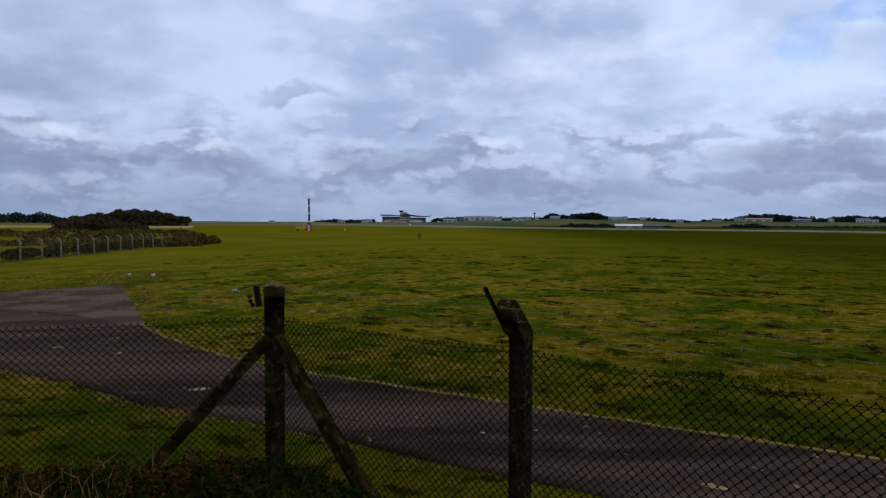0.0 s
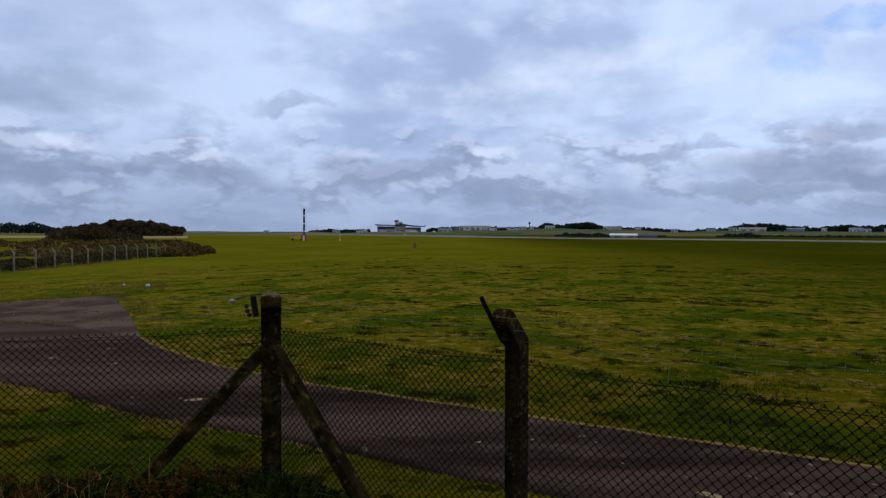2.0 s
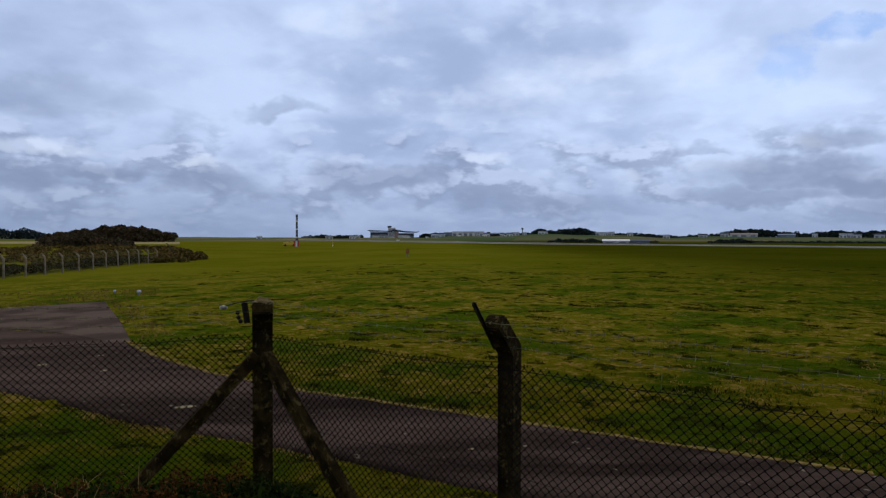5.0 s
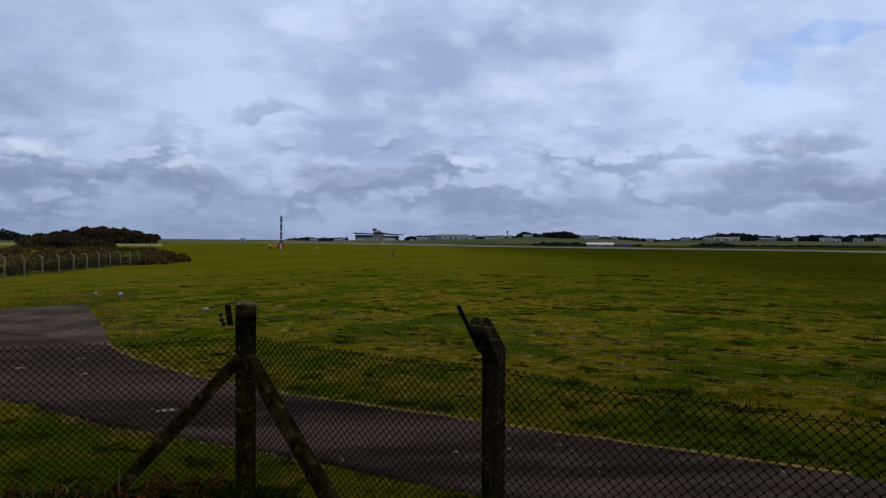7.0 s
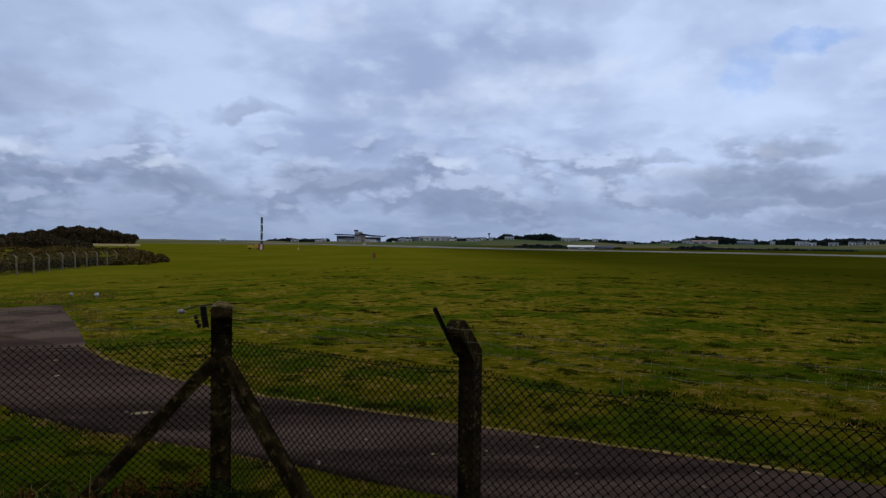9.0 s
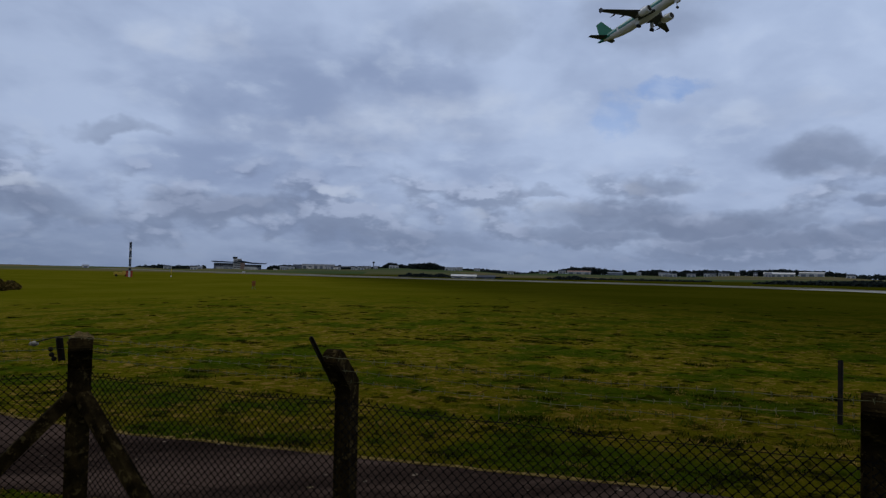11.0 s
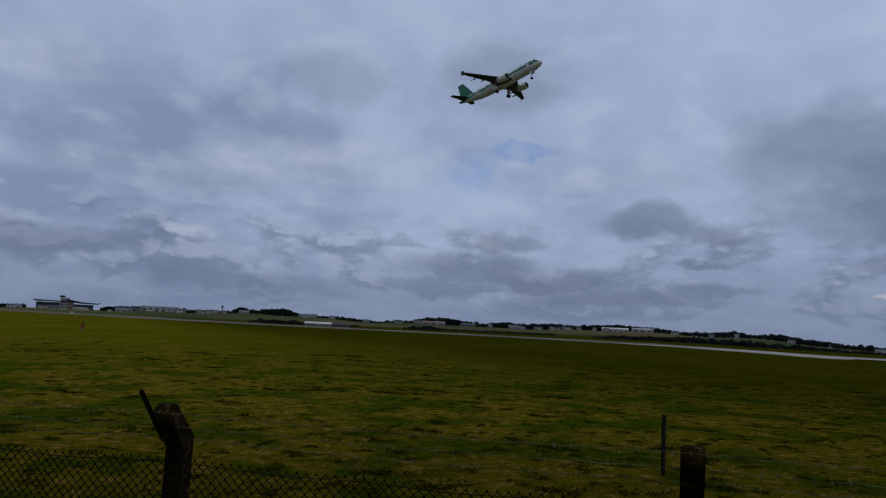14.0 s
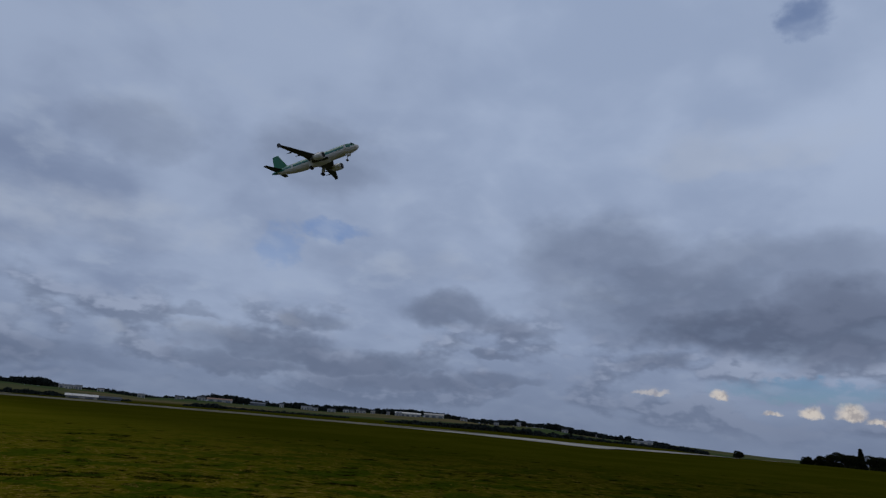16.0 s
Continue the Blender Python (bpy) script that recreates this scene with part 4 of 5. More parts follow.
woodland("woodland", -30.2, -21.4, 420, [(-30.2, 0.0), (-29, 0.3), (-27, 0.68), (-25, 0.84), (-23.5, 0.76), (-22.2, 0.48), (-21.4, 0.15)], 22000, 0.8, WOOD_LEAF, "dark autumn wood beyond the stubble field", 41, 0.05, 4.2)
woodland("thicket", -30.4, -24.6, 215, [(-30.4, -0.3), (-28.5, 0.1), (-26.5, 0.05), (-24.6, -0.4)], 9000, 0.42, WOOD_LEAF, "rusty brown thicket in front of the wood", 43, 0.05, 2.4)
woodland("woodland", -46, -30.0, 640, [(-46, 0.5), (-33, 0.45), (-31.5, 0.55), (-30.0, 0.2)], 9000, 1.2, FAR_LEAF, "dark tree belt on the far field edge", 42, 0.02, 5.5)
for seed, (a, b, r, prof, cnt, lab) in enumerate((
        (-10.8, -6.0, 1450, [(-10.8, 0.08), (-9.2, 0.28), (-8.6, 0.14), (-8, 0.26), (-7.2, 0.16), (-6, 0.28)], 4000, "low dark trees beside the terminal"),
        (-0.8, 1.4, 1500, [(-0.8, 0.35), (0.8, 0.5), (1.4, 0.3)], 2500, "trees beside the far hangars"),
        (4.8, 8.6, 1500, [(4.8, 0.5), (6, 0.42), (8.6, 0.5)], 3500, "trees among far airport buildings"),
        (8.7, 10.8, 1480, [(8.7, 0.55), (9.4, 0.86), (10.8, 0.62)], 4500, "rounded dark wood on the ridge"),
        (10.9, 14.0, 1460, [(10.9, 0.70), (12, 0.90), (13.2, 0.86), (14.0, 0.5)], 6000, "rounded dark wood on the ridge"),
        (14.2, 20.5, 1500, [(14.2, 0.5), (17, 0.46), (20.5, 0.24)], 5500, "hedges and trees along the far ridge"),
        (20.5, 24.2, 1500, [(20.5, 0.22), (24.2, 0.42)], 2500, "low hedge along the far ridge"),
        (24.2, 30.0, 1450, [(24.2, 0.55), (25.5, 0.72), (27, 0.70), (28.3, 0.5), (30, 0.42)], 7500, "broken woodland on the far ridge"),
        (30.0, 38.5, 1450, [(30, 0.38), (31.6, 0.62), (33.5, 0.5), (35.5, 0.66), (38.5, 0.55)], 9000, "broken woodland on the far ridge"),
        (38.5, 46.0, 1450, [(38.5, 0.62), (41, 0.82), (44, 0.68), (46, 0.45)], 8000, "broken woodland on the far ridge"),
        (46.0, 57.0, 1400, [(46, 0.42), (49.2, 0.5), (50.2, 0.66), (51.5, 0.46), (53.3, 0.58), (55, 0.3), (57, 0.12)], 9000, "broken woodland on the falling ridge"),
        (57.0, 65.2, 1300, [(57, 0.08), (60, -0.1), (62, -0.28), (65.2, -0.62)], 6000, "broken woodland on the falling ridge"))):
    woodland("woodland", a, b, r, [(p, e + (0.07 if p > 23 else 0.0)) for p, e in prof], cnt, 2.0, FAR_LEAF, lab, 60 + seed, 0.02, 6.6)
for seed, (a, b, r, prof, cnt) in enumerate((
        (10.3, 14.6, 415, [(10.3, -0.16), (12, -0.08), (14.6, -0.12)], 5000), (14.6, 19.2, 425, [(14.6, -0.25), (19.2, -0.3)], 4000),
        (23.2, 26.5, 420, [(23.2, -0.2), (25, 0.0), (26.5, -0.2)], 3500), (26.5, 36.0, 440, [(26.5, -0.26), (31, -0.18), (36, -0.2)], 6000),
        (39.5, 50.0, 400, [(39.5, -0.15), (43, -0.02), (47, 0.05), (50, 0.0)], 9000), (50.0, 62.0, 380, [(50, 0.0), (56, -0.25), (62, -0.6)], 8000))):
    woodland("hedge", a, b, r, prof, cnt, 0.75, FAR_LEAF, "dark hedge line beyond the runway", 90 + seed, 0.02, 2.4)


def tree(az, r, top_el, kind, seed, label):
    """A far tree: a tapered trunk with limbs, and a crown of many sprays."""
    g = np.random.default_rng(seed)
    at = bearing(az, r)
    h = 2.83 + r * math.tan(radians(top_el)) - at[2]
    ob = thing("tree", at, label, "tree", "trees past the runway end")
    bm = tube([(0, 0, -0.3), (0.05 * h * 0.2, 0, h * 0.5), (0, 0.1, h * 0.92)], [0.035 * h, 0.022 * h, 0.006 * h], 7)
    c, s = [], []
    if kind == "conifer":
        for k in range(9):
            t = 0.15 + 0.85 * k / 9
            w = h * 0.24 * (1 - t) + h * 0.03
            c.append((g.normal() * 0.1, g.normal() * 0.1, h * t)), s.append((w, w, h * 0.07))
    else:
        for k in range(11):
            a, q = g.uniform(0, 6.28), g.uniform(0.1, 0.42) * h
            z = h * g.uniform(0.12, 0.74)
            add_tube(bm, [(0, 0, h * 0.3), (q * math.cos(a), q * math.sin(a), z)], [0.014 * h, 0.004 * h], 5)
            w = h * g.uniform(0.22, 0.34)
            c.append((q * math.cos(a), q * math.sin(a), z)), s.append((w, w, w * 0.75))
    part("trunk", bm, BARK, ob)
    leaf_cloud("crown", c, s, 5200, h * 0.036, DARK_LEAF, ob, seed + 5, False)
    return ob


tree(67.4, 330, -0.12, "broad", 1, "lone round dark tree on the crest")
for k, (az, el, kind) in enumerate(((72.0, -0.14, "broad"), (72.7, 0.02, "broad"), (73.6, 0.24, "broad"), (74.3, 0.30, "broad"), (74.9, 0.18, "broad"), (75.35, 0.62, "conifer"), (76.1, 0.2, "broad"), (76.9, 0.35, "broad"), (77.6, 0.75, "conifer"), (78.6, 0.5, "broad"))):
    tree(az, 330 + 12 * (k % 3), el, kind, 10 + k, "dark pointed conifer past the crest" if kind == "conifer" else "dark rounded tree past the crest")


# ---- airliner climbing out ----
def lathe(rings, sides=20, squash=1.0):
    """A body along x from rings of (x, centre z, radius)."""
    bm = bmesh.new()
    loops = []
    for x, z, r in rings:
        loops.append([bm.verts.new((x, r * math.cos(a), z + squash * r * math.sin(a))) for a in (2 * math.pi * (k + 0.5) / sides for k in range(sides))])
    for a, b in zip(loops, loops[1:]):
        for k in range(sides):
            bm.faces.new((a[k], a[(k + 1) % sides], b[(k + 1) % sides], b[k]))
    bm.faces.new(loops[0]), bm.faces.new(loops[-1][::-1])
    return bm


def aerofoil(sections):
    """A lifting surface: sections of (leading x, y, z, chord, thickness, upright)."""
    bm = bmesh.new()
    shape = ((0, 0), (0.08, 0.42), (0.3, 0.5), (0.65, 0.3), (1.0, 0.02), (1.0, -0.02), (0.65, -0.22), (0.3, -0.4), (0.08, -0.36))
    loops = []
    for lx, y, z, chord, th, upright in sections:
        loops.append([bm.verts.new((lx - u * chord, y + (w * th if upright else 0), z + (0 if upright else w * th))) for u, w in shape])
    m = len(shape)
    for a, b in zip(loops, loops[1:]):
        for k in range(m):
            bm.faces.new((a[k], a[(k + 1) % m], b[(k + 1) % m], b[k]))
    bm.faces.new(loops[0][::-1]), bm.faces.new(loops[-1])
    return bm


jet = thing("airliner", (0, 0, 0), "white and teal-green twin-engined airliner climbing with its wheels down", "aircraft")
body = lathe([(0, -0.45, 0.05), (-0.35, -0.42, 0.55), (-1.2, -0.3, 1.08), (-2.6, -0.12, 1.58), (-4.2, 0, 1.88), (-6, 0, 1.98), (-24, 0, 1.98), (-27.5, 0.18, 1.80), (-31, 0.48, 1.38), (-34.5, 0.82, 0.82), (-36.8, 1.02, 0.42), (-37.5, 1.08, 0.2)], 24)
for f in body.faces:
    c = f.calc_center_median()
    line = -0.10 + 0.022 * max(0.0, -c.x - 22)
    f.material_index = 1 if c.z > line and c.x < -1.0 else 0
part("fuselage", body, (SKIN, TEAL), jet, "white fuselage with a teal-green back", True)
part("wing_fairing", lathe([(-10.5, -1.3, 0.2), (-12.5, -1.35, 1.2), (-17, -1.35, 1.45), (-20.5, -1.2, 1.1), (-23, -1.0, 0.2)], 14, 0.75), SKIN, jet, "", True)
for s in (1, -1):
    wing = part("wing", aerofoil([(-11.6, s * 1.2, -1.25, 7.0, 0.95, False), (-14.6, s * 6.3, -0.75, 4.0, 0.55, False), (-19.9, s * 16.6, 0.25, 1.6, 0.22, False), (-20.6, s * 17.0, 0.32, 1.0, 0.1, False)]), WING_GREY, jet, "dark grey swept wing")
    part("wingtip_fence", aerofoil([(-20.1, s * 17.0, -0.45, 1.3, 0.08, True), (-20.0, s * 17.02, 0.3, 1.7, 0.1, True), (-20.5, s * 17.05, 1.1, 1.0, 0.06, True)]), WING_GREY, wing)
    for y in (3.4, 8.4, 11.6):
        lx = -11.6 - (y - 1.2) * 0.55 - (4.6 if y > 5 else 5.4) * (1 - y / 34)
        part("flap_fairing", tube([(lx + 1.3, s * y, -1.15 + y * 0.07), (lx, s * y, -1.3 + y * 0.07), (lx - 1.6, s * y, -1.15 + y * 0.07)], [0.1, 0.26, 0.06], 7), WING_GREY, wing)
    nacelle = part("engine", lathe([(-11.1, -2.15, 0.98), (-10.95, -2.15, 1.12), (-11.6, -2.15, 1.24), (-13.2, -2.12, 1.2), (-14.6, -2.05, 0.98), (-14.8, -2.05, 0.8)], 18), SKIN, jet, "pale engine nacelle", True)
    part("intake", lathe([(-10.93, -2.15, 0.99), (-11.0, -2.15, 0.92)], 18), BLACK, nacelle)
    part("exhaust", lathe([(-14.7, -2.05, 0.62), (-15.8, -2.0, 0.42), (-16.5, -1.98, 0.1)], 14), METAL, nacelle)
    part("pylon", aerofoil([(-12.0, 0, -1.1, 3.6, 0.35, True), (-12.6, 0, -0.6, 3.2, 0.3, True)]), SKIN, nacelle)
    for o in (nacelle,):
        o.location.y = s * 5.75
    part("tailplane", aerofoil([(-31.8, s * 0.5, 1.0, 3.6, 0.4, False), (-35.0, s * 6.2, 1.6, 1.5, 0.15, False)]), WING_GREY, jet, "dark swept tailplane")
    for k, (gx, gy, gz) in enumerate(((-17.8, s * 3.4, -4.1),)):
        leg = part("main_gear", tube([(gx + 0.1, gy, -1.2), (gx, gy, gz)], [0.2, 0.14], 8), METAL, jet, "grey landing gear leg")
        part("gear_door", box((1.5, 0.06, 1.9), (gx, gy + s * 0.5, -2.5), (s * -8, 0, 0)), SKIN, leg)
        for w in (-0.42, 0.42):
            part("tyre", tube([(gx, gy + w - 0.2, gz), (gx, gy + w - 0.14, gz), (gx, gy + w + 0.14, gz), (gx, gy + w + 0.2, gz)], [0.45, 0.58, 0.58, 0.45], 14), BLACK, leg)
leg = part("nose_gear", tube([(-4.9, 0, -1.5), (-5.1, 0, -4.1)], [0.14, 0.1], 8), METAL, jet, "grey nose gear leg")
for w in (-0.25, 0.25):
    part("tyre", tube([(-5.1, w - 0.13, -4.1), (-5.1, w - 0.09, -4.1), (-5.1, w + 0.09, -4.1), (-5.1, w + 0.13, -4.1)], [0.3, 0.39, 0.39, 0.3], 12), BLACK, leg)
for s in (1, -1):
    part("gear_door", box((1.6, 0.05, 0.8), (-4.6, s * 0.5, -2.2)), SKIN, leg)
fin = part("tail_fin", aerofoil([(-28.6, 0, 1.6, 7.4, 0.6, True), (-30.6, 0, 2.5, 5.8, 0.5, True), (-34.3, 0, 7.6, 2.6, 0.25, True)]), FIN_GREEN, jet, "bright green tail fin")
for s in (1, -1):
    for k in range(3):
        part("cockpit_window", box((0.06, 0.62, 0.48), (-1.75 - 0.28 * k, s * (0.36 + 0.44 * k), 1.02 - 0.03 * k), (0, -48, s * -28 * k)), GLASS, jet)
    for x in (-4.6, -27.2):
        part("cabin_door", box((0.82, 0.05, 1.75), (x, s * 1.93 if x > -10 else s * 1.80, 0.15), (s * -3, 0, 0)), SKIN, jet)
# it climbs away along the runway's line, nose up
jet_front = Vector((0.3390, -0.9139, 0.2229)).normalized()
jet_left = Vector((0.9370, 0.3464, 0.0456)).normalized()
jet_up = jet_front.cross(jet_left).normalized()
jet_left = jet_up.cross(jet_front)
jet.matrix_basis = Matrix.Translation((120.7, 177.2, 93.7)) @ Matrix((jet_front, jet_left, jet_up)).transposed().to_4x4()


# ---- airport buildings on the far side ----
def facing(ob_name, az, r, label, category, group=""):
    """A thing on the ground at a bearing, whose front looks back to the bank."""
    at = bearing(az, r)
    return thing(ob_name, (at[0], at[1], at[2] - 0.4), label, category, group, -az)


T = facing("terminal_building", -3.4, 1500, "grey glazed airport terminal with a dark sweeping roof and control tower", "terminal")
part("wall", box((46, 30, 13), (-26, 6, 6.5)), GREY_CLAD, T, "grey clad hall")
part("wall", box((50, 30, 11), (24, 6, 5.5)), GREY_CLAD, T, "grey clad hall")
part("roof", prism([(-56, 16.6), (-53, 17.4), (0, 15.8), (0, 14.4), (-50, 14.6)], 40), DARK_ROOF, T, "dark overhanging roof")
part("roof", prism([(0, 19.0), (2, 20.0), (30, 15.4), (56, 14.2), (60, 15.8), (61, 15.0), (57, 12.6), (30, 12.6), (0, 16)], 40), DARK_ROOF, T, "dark sweeping roof")
block = part("tower_block", box((17, 14, 23), (-1, -10, 11.5), (0, 0, 0), 0.2), OFFWHITE, T, "pale rendered tower block")
part("control_cab", lathe([(0, 0, 3.4), (1.2, 0, 4.6), (4.2, 0, 5.0), (4.4, 0, 4.2)], 10), GLASS, block, "dark glazed control cab").matrix_basis = pose(-6, -10, 22.6, 0, -90, 0)
part("stair_tower", box((9, 10, 15), (10, -14, 7.5)), BRICK, T, "brown brick stair tower")
part("low_annexe", box((26, 10, 6), (26, -16, 3)), OFFWHITE, T)
part("low_annexe", box((30, 10, 5), (-30, -16, 2.5)), OFFWHITE, T)
for k in range(12):
    part("window", box((3.2, 0.3, 4.5), (-47 + 3.8 * k, -9.2, 9.4)), GLASS, T)
    part("window", box((3.2, 0.3, 4.0), (4.5 + 3.9 * k, -9.2, 7.4)), GLASS, T)
for k in range(4):
    part("window", box((14, 0.3, 1.6), (-1, -17.1, 4.5 + 4.4 * k)), GLASS, block)


def shed(az, r, w, h, label, wall, roof, group="far buildings", deep=14.0, pitch=0.22, doors=3):
    """A plain long building with a low pitched roof, doors and a band of glazing."""
    ob = facing("airfield_shed" if h > 4 else "low_shed", az, r, label, "building", group)
    part("wall", box((w, deep, h), (0, 0, h / 2)), wall, ob)
    ridge = h + pitch * deep / 2
    bm = prism([(-deep / 2 - 0.5, h - 0.1), (-deep / 2 - 0.5, h + 0.15), (0, ridge + 0.25), (deep / 2 + 0.5, h + 0.15), (deep / 2 + 0.5, h - 0.1)], w + 1.0)
    part("roof", bm, roof, ob).matrix_basis = pose(0, 0, 0, 0, 0, 90)
    for k in range(doors):
        part("door", box((w / doors * 0.55, 0.25, h * 0.7), (-w / 2 + (k + 0.5) * w / doors, -deep / 2 - 0.06, h * 0.35)), GREY_CLAD, ob)
    return ob


shed(3.2, 1500, 72, 9, "long pale hangar with a grey roof beyond the field", OFFWHITE, GREY_CLAD, deep=30, pitch=0.12, doors=6)
shed(1.55, 1520, 24, 8, "blue-grey hangar beyond the field", GREY_CLAD, DARK_ROOF)
shed(5.7, 1520, 40, 6, "low grey airport store beyond the field", GREY_CLAD, GREY_CLAD)
shed(7.3, 1490, 17, 5, "white far house among trees", WHITE, DARK_ROOF, doors=2)
shed(9.65, 1440, 20, 5.0, "white low building before the ridge wood", WHITE, GREY_CLAD, deep=10)
shed(-8.8, 1440, 16, 5, "pale building beside the terminal trees", OFFWHITE, DARK_ROOF, doors=2)
shed(-6.6, 1430, 22, 4.5, "pale low building beside the terminal", OFFWHITE, GREY_CLAD, doors=2)
shed(-14.6, 1150, 9, 3.5, "small white hut on the crest of the field", WHITE, GREY_CLAD, doors=1)
shed(0.6, 1420, 30, 4.5, "low pale airport building", OFFWHITE, GREY_CLAD)
shed(14.6, 1430, 26, 5.5, "grey-roofed far building on the ridge", OFFWHITE, GREY_CLAD)
shed(16.9, 1430, 12, 5, "white far farmhouse on the ridge", WHITE, DARK_ROOF, doors=2)
shed(15.75, 405, 15, 1.5, "long low shed with a white roof past the runway", OFFWHITE, WHITE, deep=9, pitch=0.2, doors=2)
shed(17.6, 408, 12, 1.2, "low dark shed past the runway", GREY_CLAD, DARK_ROOF, deep=8)
shed(25.6, 1400, 48, 5, "long pale farm sheds below the ridge trees", OFFWHITE, BRICK, deep=20)
shed(28.6, 1410, 30, 5, "grey farm shed on the ridge", GREY_CLAD, GREY_CLAD)
for az, w, wall in ((33.2, 14, WHITE), (34.6, 16, OFFWHITE), (35.8, 12, WHITE), (36.9, 12, OFFWHITE)):
    shed(az, 1380, w, 5.5, "pale far house below the ridge trees", wall, DARK_ROOF, "far houses", doors=2)
shed(41.0, 1380, 52, 5.5, "long white-roofed farm sheds on the ridge", OFFWHITE, WHITE, deep=24, doors=5)
shed(43.2, 1370, 40, 6, "pale farm sheds on the ridge", OFFWHITE, OFFWHITE, deep=20)
shed(60.3, 1200, 34, 4.5, "pale far buildings on the falling ridge", OFFWHITE, GREY_CLAD, deep=12)
g = np.random.default_rng(55)
for az in np.concatenate([g.uniform(-8.0, 9.0, 9), g.uniform(14.0, 31.0, 9), g.uniform(32.0, 46.0, 8), g.uniform(46.0, 60.0, 4)]):
    white_wall = g.random() < 0.6
    shed(float(az), float(g.uniform(1290, 1370)), float(g.uniform(6, 15)), float(g.uniform(4.2, 6.0)), "small white far house below the ridge" if white_wall else "small grey far house below the ridge", WHITE if white_wall else OFFWHITE, DARK_ROOF if g.random() < 0.6 else GREY_CLAD, "far houses", 9.0, 0.5, 2)
for az, w in ((-2.0, 7), (-0.4, 6), (4.6, 8), (6.3, 6), (2.4, 7)):
    van = facing("parked_van", az, 1330, "white van parked far off by the terminal", "vehicle", "vans by the terminal")
    part("body", box((w, 2.4, 2.6), (0, 0, 1.9), (0, 0, 0), 0.3), WHITE, van)
    part("cab", box((1.8, 2.2, 1.7), (w / 2 + 0.7, 0, 1.4), (0, 0, 0), 0.3), WHITE, van)
    for dx in (-w / 3, w / 3):
        part("wheel", tube([(dx, -1.3, 0.85), (dx, 1.3, 0.85)], 0.5, 12), BLACK, van)
control = facing("water_tower", 7.9, 1500, "slim dark water tower among far trees", "tower")
part("shaft", tube([(0, 0, -0.5), (0, 0, 12)], 1.0, 10), GREY_CLAD, control)
part("tank", tube([(0, 0, 12), (0, 0, 12.6), (0, 0, 15), (0, 0, 15.6)], [1.2, 2.6, 2.6, 1.6], 12), DARK_ROOF, control)

# ---- things out on the field ----
mast = facing("lattice_mast", -11.52, 232, "tall banded lattice aerial mast on the airfield", "mast")
H, B = 11.5, 0.29
for sx, sy in ((1, 1), (1, -1), (-1, 1), (-1, -1)):
    part("leg", tube([(sx * B, sy * B, 0), (sx * B * 0.8, sy * B * 0.8, H)], 0.09, 5), DARK_ROOF, mast)
for k in range(24):
    z0, z1, band = H * k / 24, H * (k + 1) / 24, (k // 3) % 2
    bm = bmesh.new()
    s = 1 if k % 2 else -1
    for a, b in (((-B, -B), (B, -B)), ((B, -B), (B, B)), ((B, B), (-B, B)), ((-B, B), (-B, -B))):
        p, q = (a, b) if s > 0 else (b, a)
        add_tube(bm, [(p[0], p[1], z0), (q[0], q[1], z1)], 0.07, 4)
        add_tube(bm, [(a[0], a[1], z0), (b[0], b[1], z0)], 0.06, 4)
    part("bracing", bm, WHITE if k in (7, 13, 19) else DARK_ROOF, mast)
for z in (3.6, 6.3, 8.9):
    part("aerial", box((0.8, 0.25, 0.28), (0, -0.45, z), (0, 0, 0), 0.05), WHITE, mast, "white aerial box")
hut = facing("equipment_cabin", -11.55, 230, "small red and white striped equipment cabin at the mast", "cabin")
part("wall", box((0.62, 1.4, 2.1), (-0.62, 0, 1.3)), RED, hut, "red panel")
part("wall", box((0.62, 1.4, 2.1), (0, 0, 1.3)), WHITE, hut, "white panel")
part("wall", box((0.62, 1.4, 2.1), (0.62, 0, 1.3)), RED, hut, "red panel")
part("roof", box((2.1, 1.7, 0.14), (0, 0, 2.42), (0, 0, 0), 0.03), GREY_CLAD, hut)
part("plinth", box((2.0, 1.5, 0.4), (0, 0, 0.2)), PALE_CONCRETE, hut)
truck = facing("parked_truck", -12.2, 236, "yellow utility truck parked beside the mast", "vehicle")
part("load_bed", box((2.5, 1.9, 0.9), (-0.6, 0, 1.35), (0, 0, 0), 0.08), YELLOW, truck)
part("cab", prism([(0.7, 0.8), (0.7, 2.15), (1.5, 2.15), (2.0, 1.5), (2.5, 1.4), (2.5, 0.8)], 1.8), YELLOW, truck)
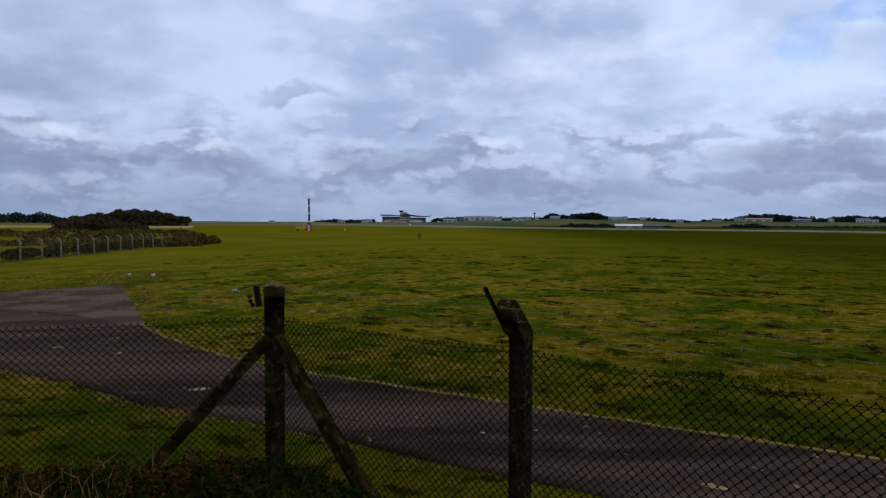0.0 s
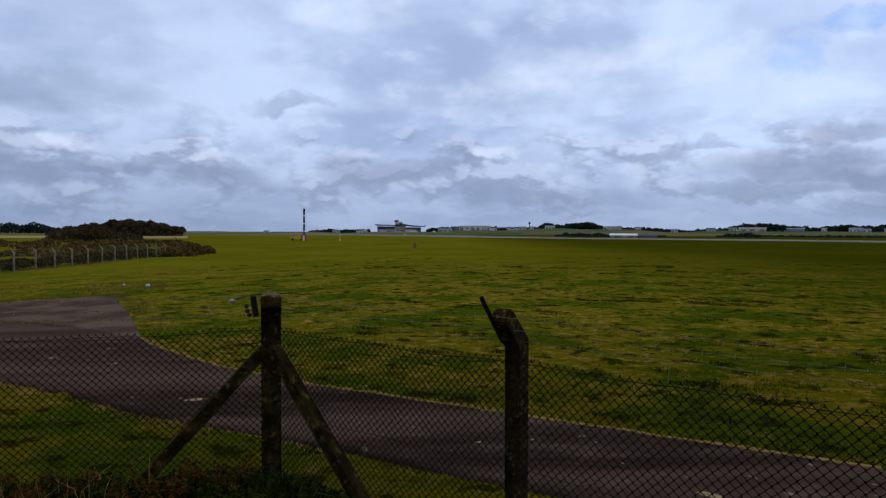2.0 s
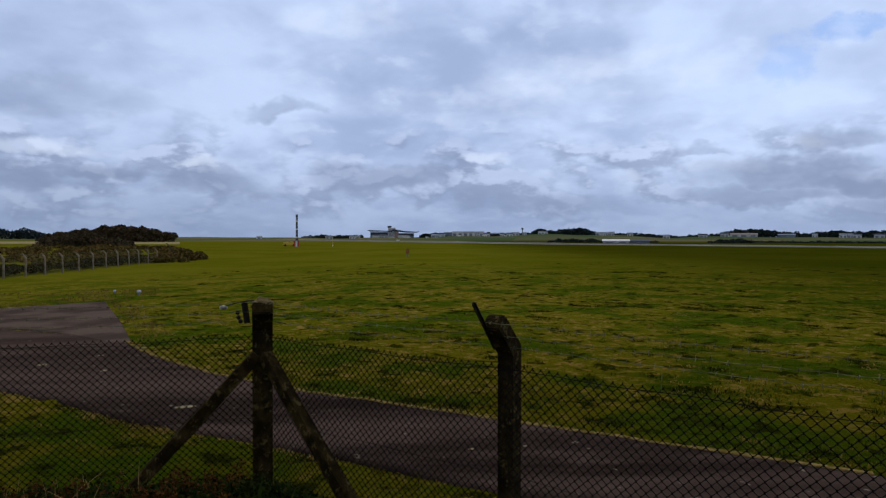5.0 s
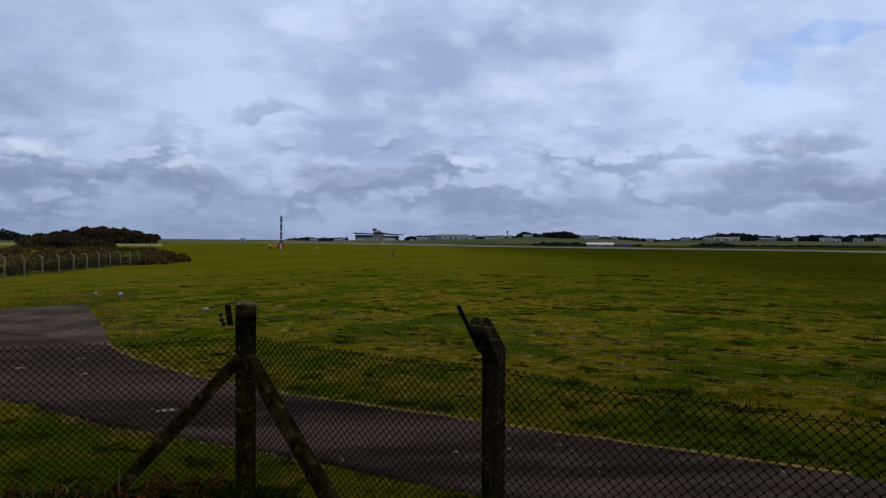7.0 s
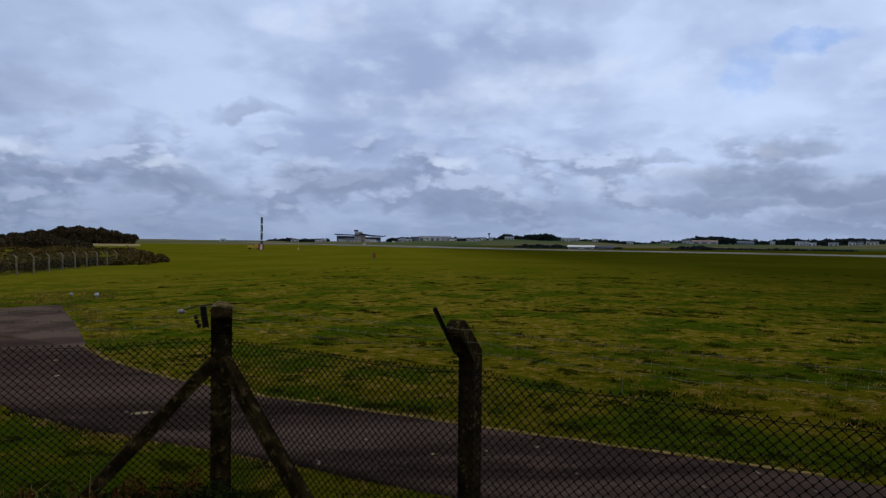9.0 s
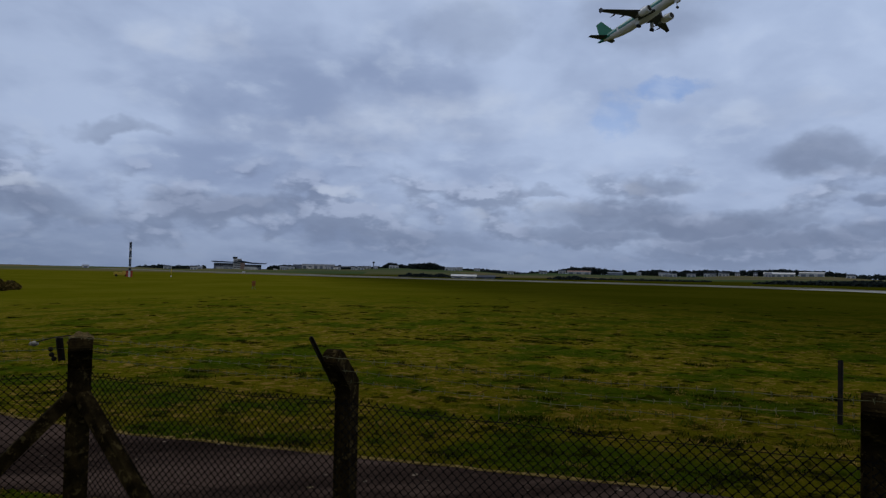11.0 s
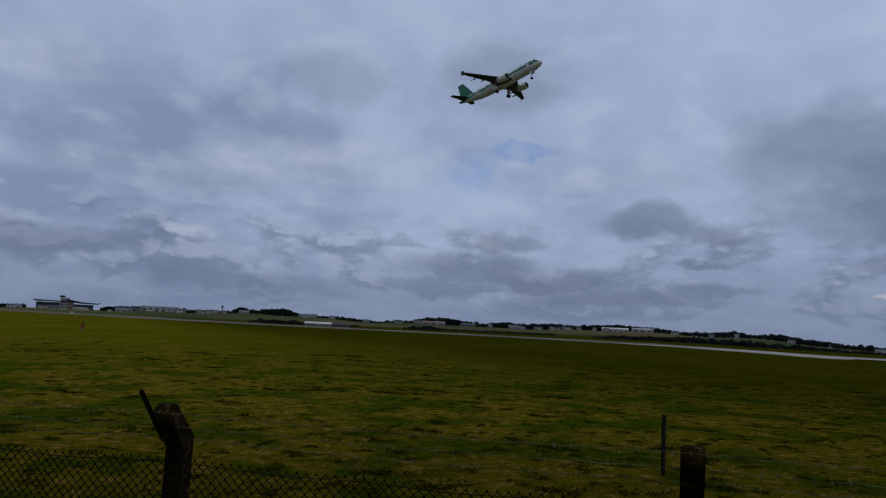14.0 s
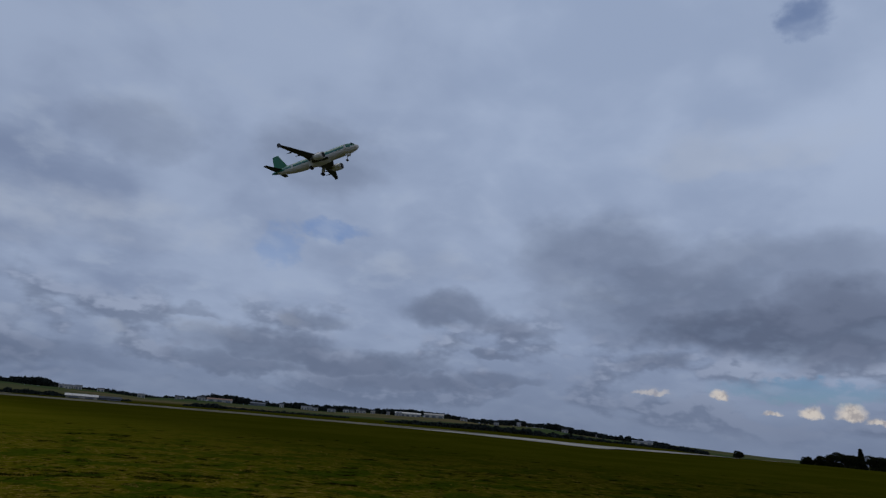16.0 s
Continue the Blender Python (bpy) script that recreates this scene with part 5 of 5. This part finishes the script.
part("windscreen", box((0.08, 1.5, 0.6), (1.78, 0, 1.83), (0, -38, 0)), GLASS, truck)
for dx in (-1.1, 1.7):
    for dy in (-0.85, 0.85):
        part("wheel", tube([(dx, dy - 0.12, 0.78), (dx, dy + 0.12, 0.78)], 0.38, 12), BLACK, truck)
post = facing("marker_pole", -8.5, 205, "thin pale yellow marker pole in the grass", "pole")
part("shaft", tube([(0, 0, 0.2), (0, 0, 3.2)], 0.09, 6), YELLOW, post)
part("plate", box((0.35, 0.05, 0.3), (0, -0.08, 1.0)), WHITE, post)
board = facing("marker_board", -2.07, 100, "small orange marker board on two legs", "sign")
part("panel", box((0.5, 0.05, 0.75), (0, 0, 1.25), (0, 0, 0), 0.015), ORANGE, board)
for dx in (-0.18, 0.18):
    part("leg", tube([(dx, 0, 0.2), (dx, 0, 0.9)], 0.025, 6), GREY_CLAD, board)
lamp = facing("edge_light", -2.9, 560, "white airfield edge light box on the grass", "light")
part("box", box((2.2, 1.2, 1.3), (0, 0, 0.9), (0, 0, 0), 0.1), WHITE, lamp)
for az, r, s in ((-23.85, 40.3, 0.6), (-25.55, 43.5, 0.42)):
    at = bearing(az, r)
    m = thing("ground_light", (at[0], at[1], at[2]), "small dull white ground light on a stub among weeds", "light", "ground lights by the pad", 20)
    part("stub", tube([(0, 0, -0.05), (0, 0, 0.26 * s)], 0.05, 8), GREY_CLAD, m)
    part("head", tube([(-0.16 * s, 0, 0.3 * s), (-0.1 * s, 0, 0.32 * s), (0.16 * s, 0, 0.36 * s), (0.2 * s, 0, 0.37 * s)], [0.08 * s, 0.15 * s, 0.14 * s, 0.06 * s], 10), OFFWHITE, m, "dull white lamp head", True)
    part("cap", tube([(0, 0, 0.44 * s), (0, 0, 0.56 * s)], [0.06 * s, 0.03 * s], 8), GREY_CLAD, m)
at = bearing(19.2, 12.9)
stake = thing("marker_stake", at, "thin pale stake standing in the field grass", "stake")
part("shaft", tube([(0, 0, -0.1), (0.01, 0, 0.34)], 0.008, 6), GALV, stake)
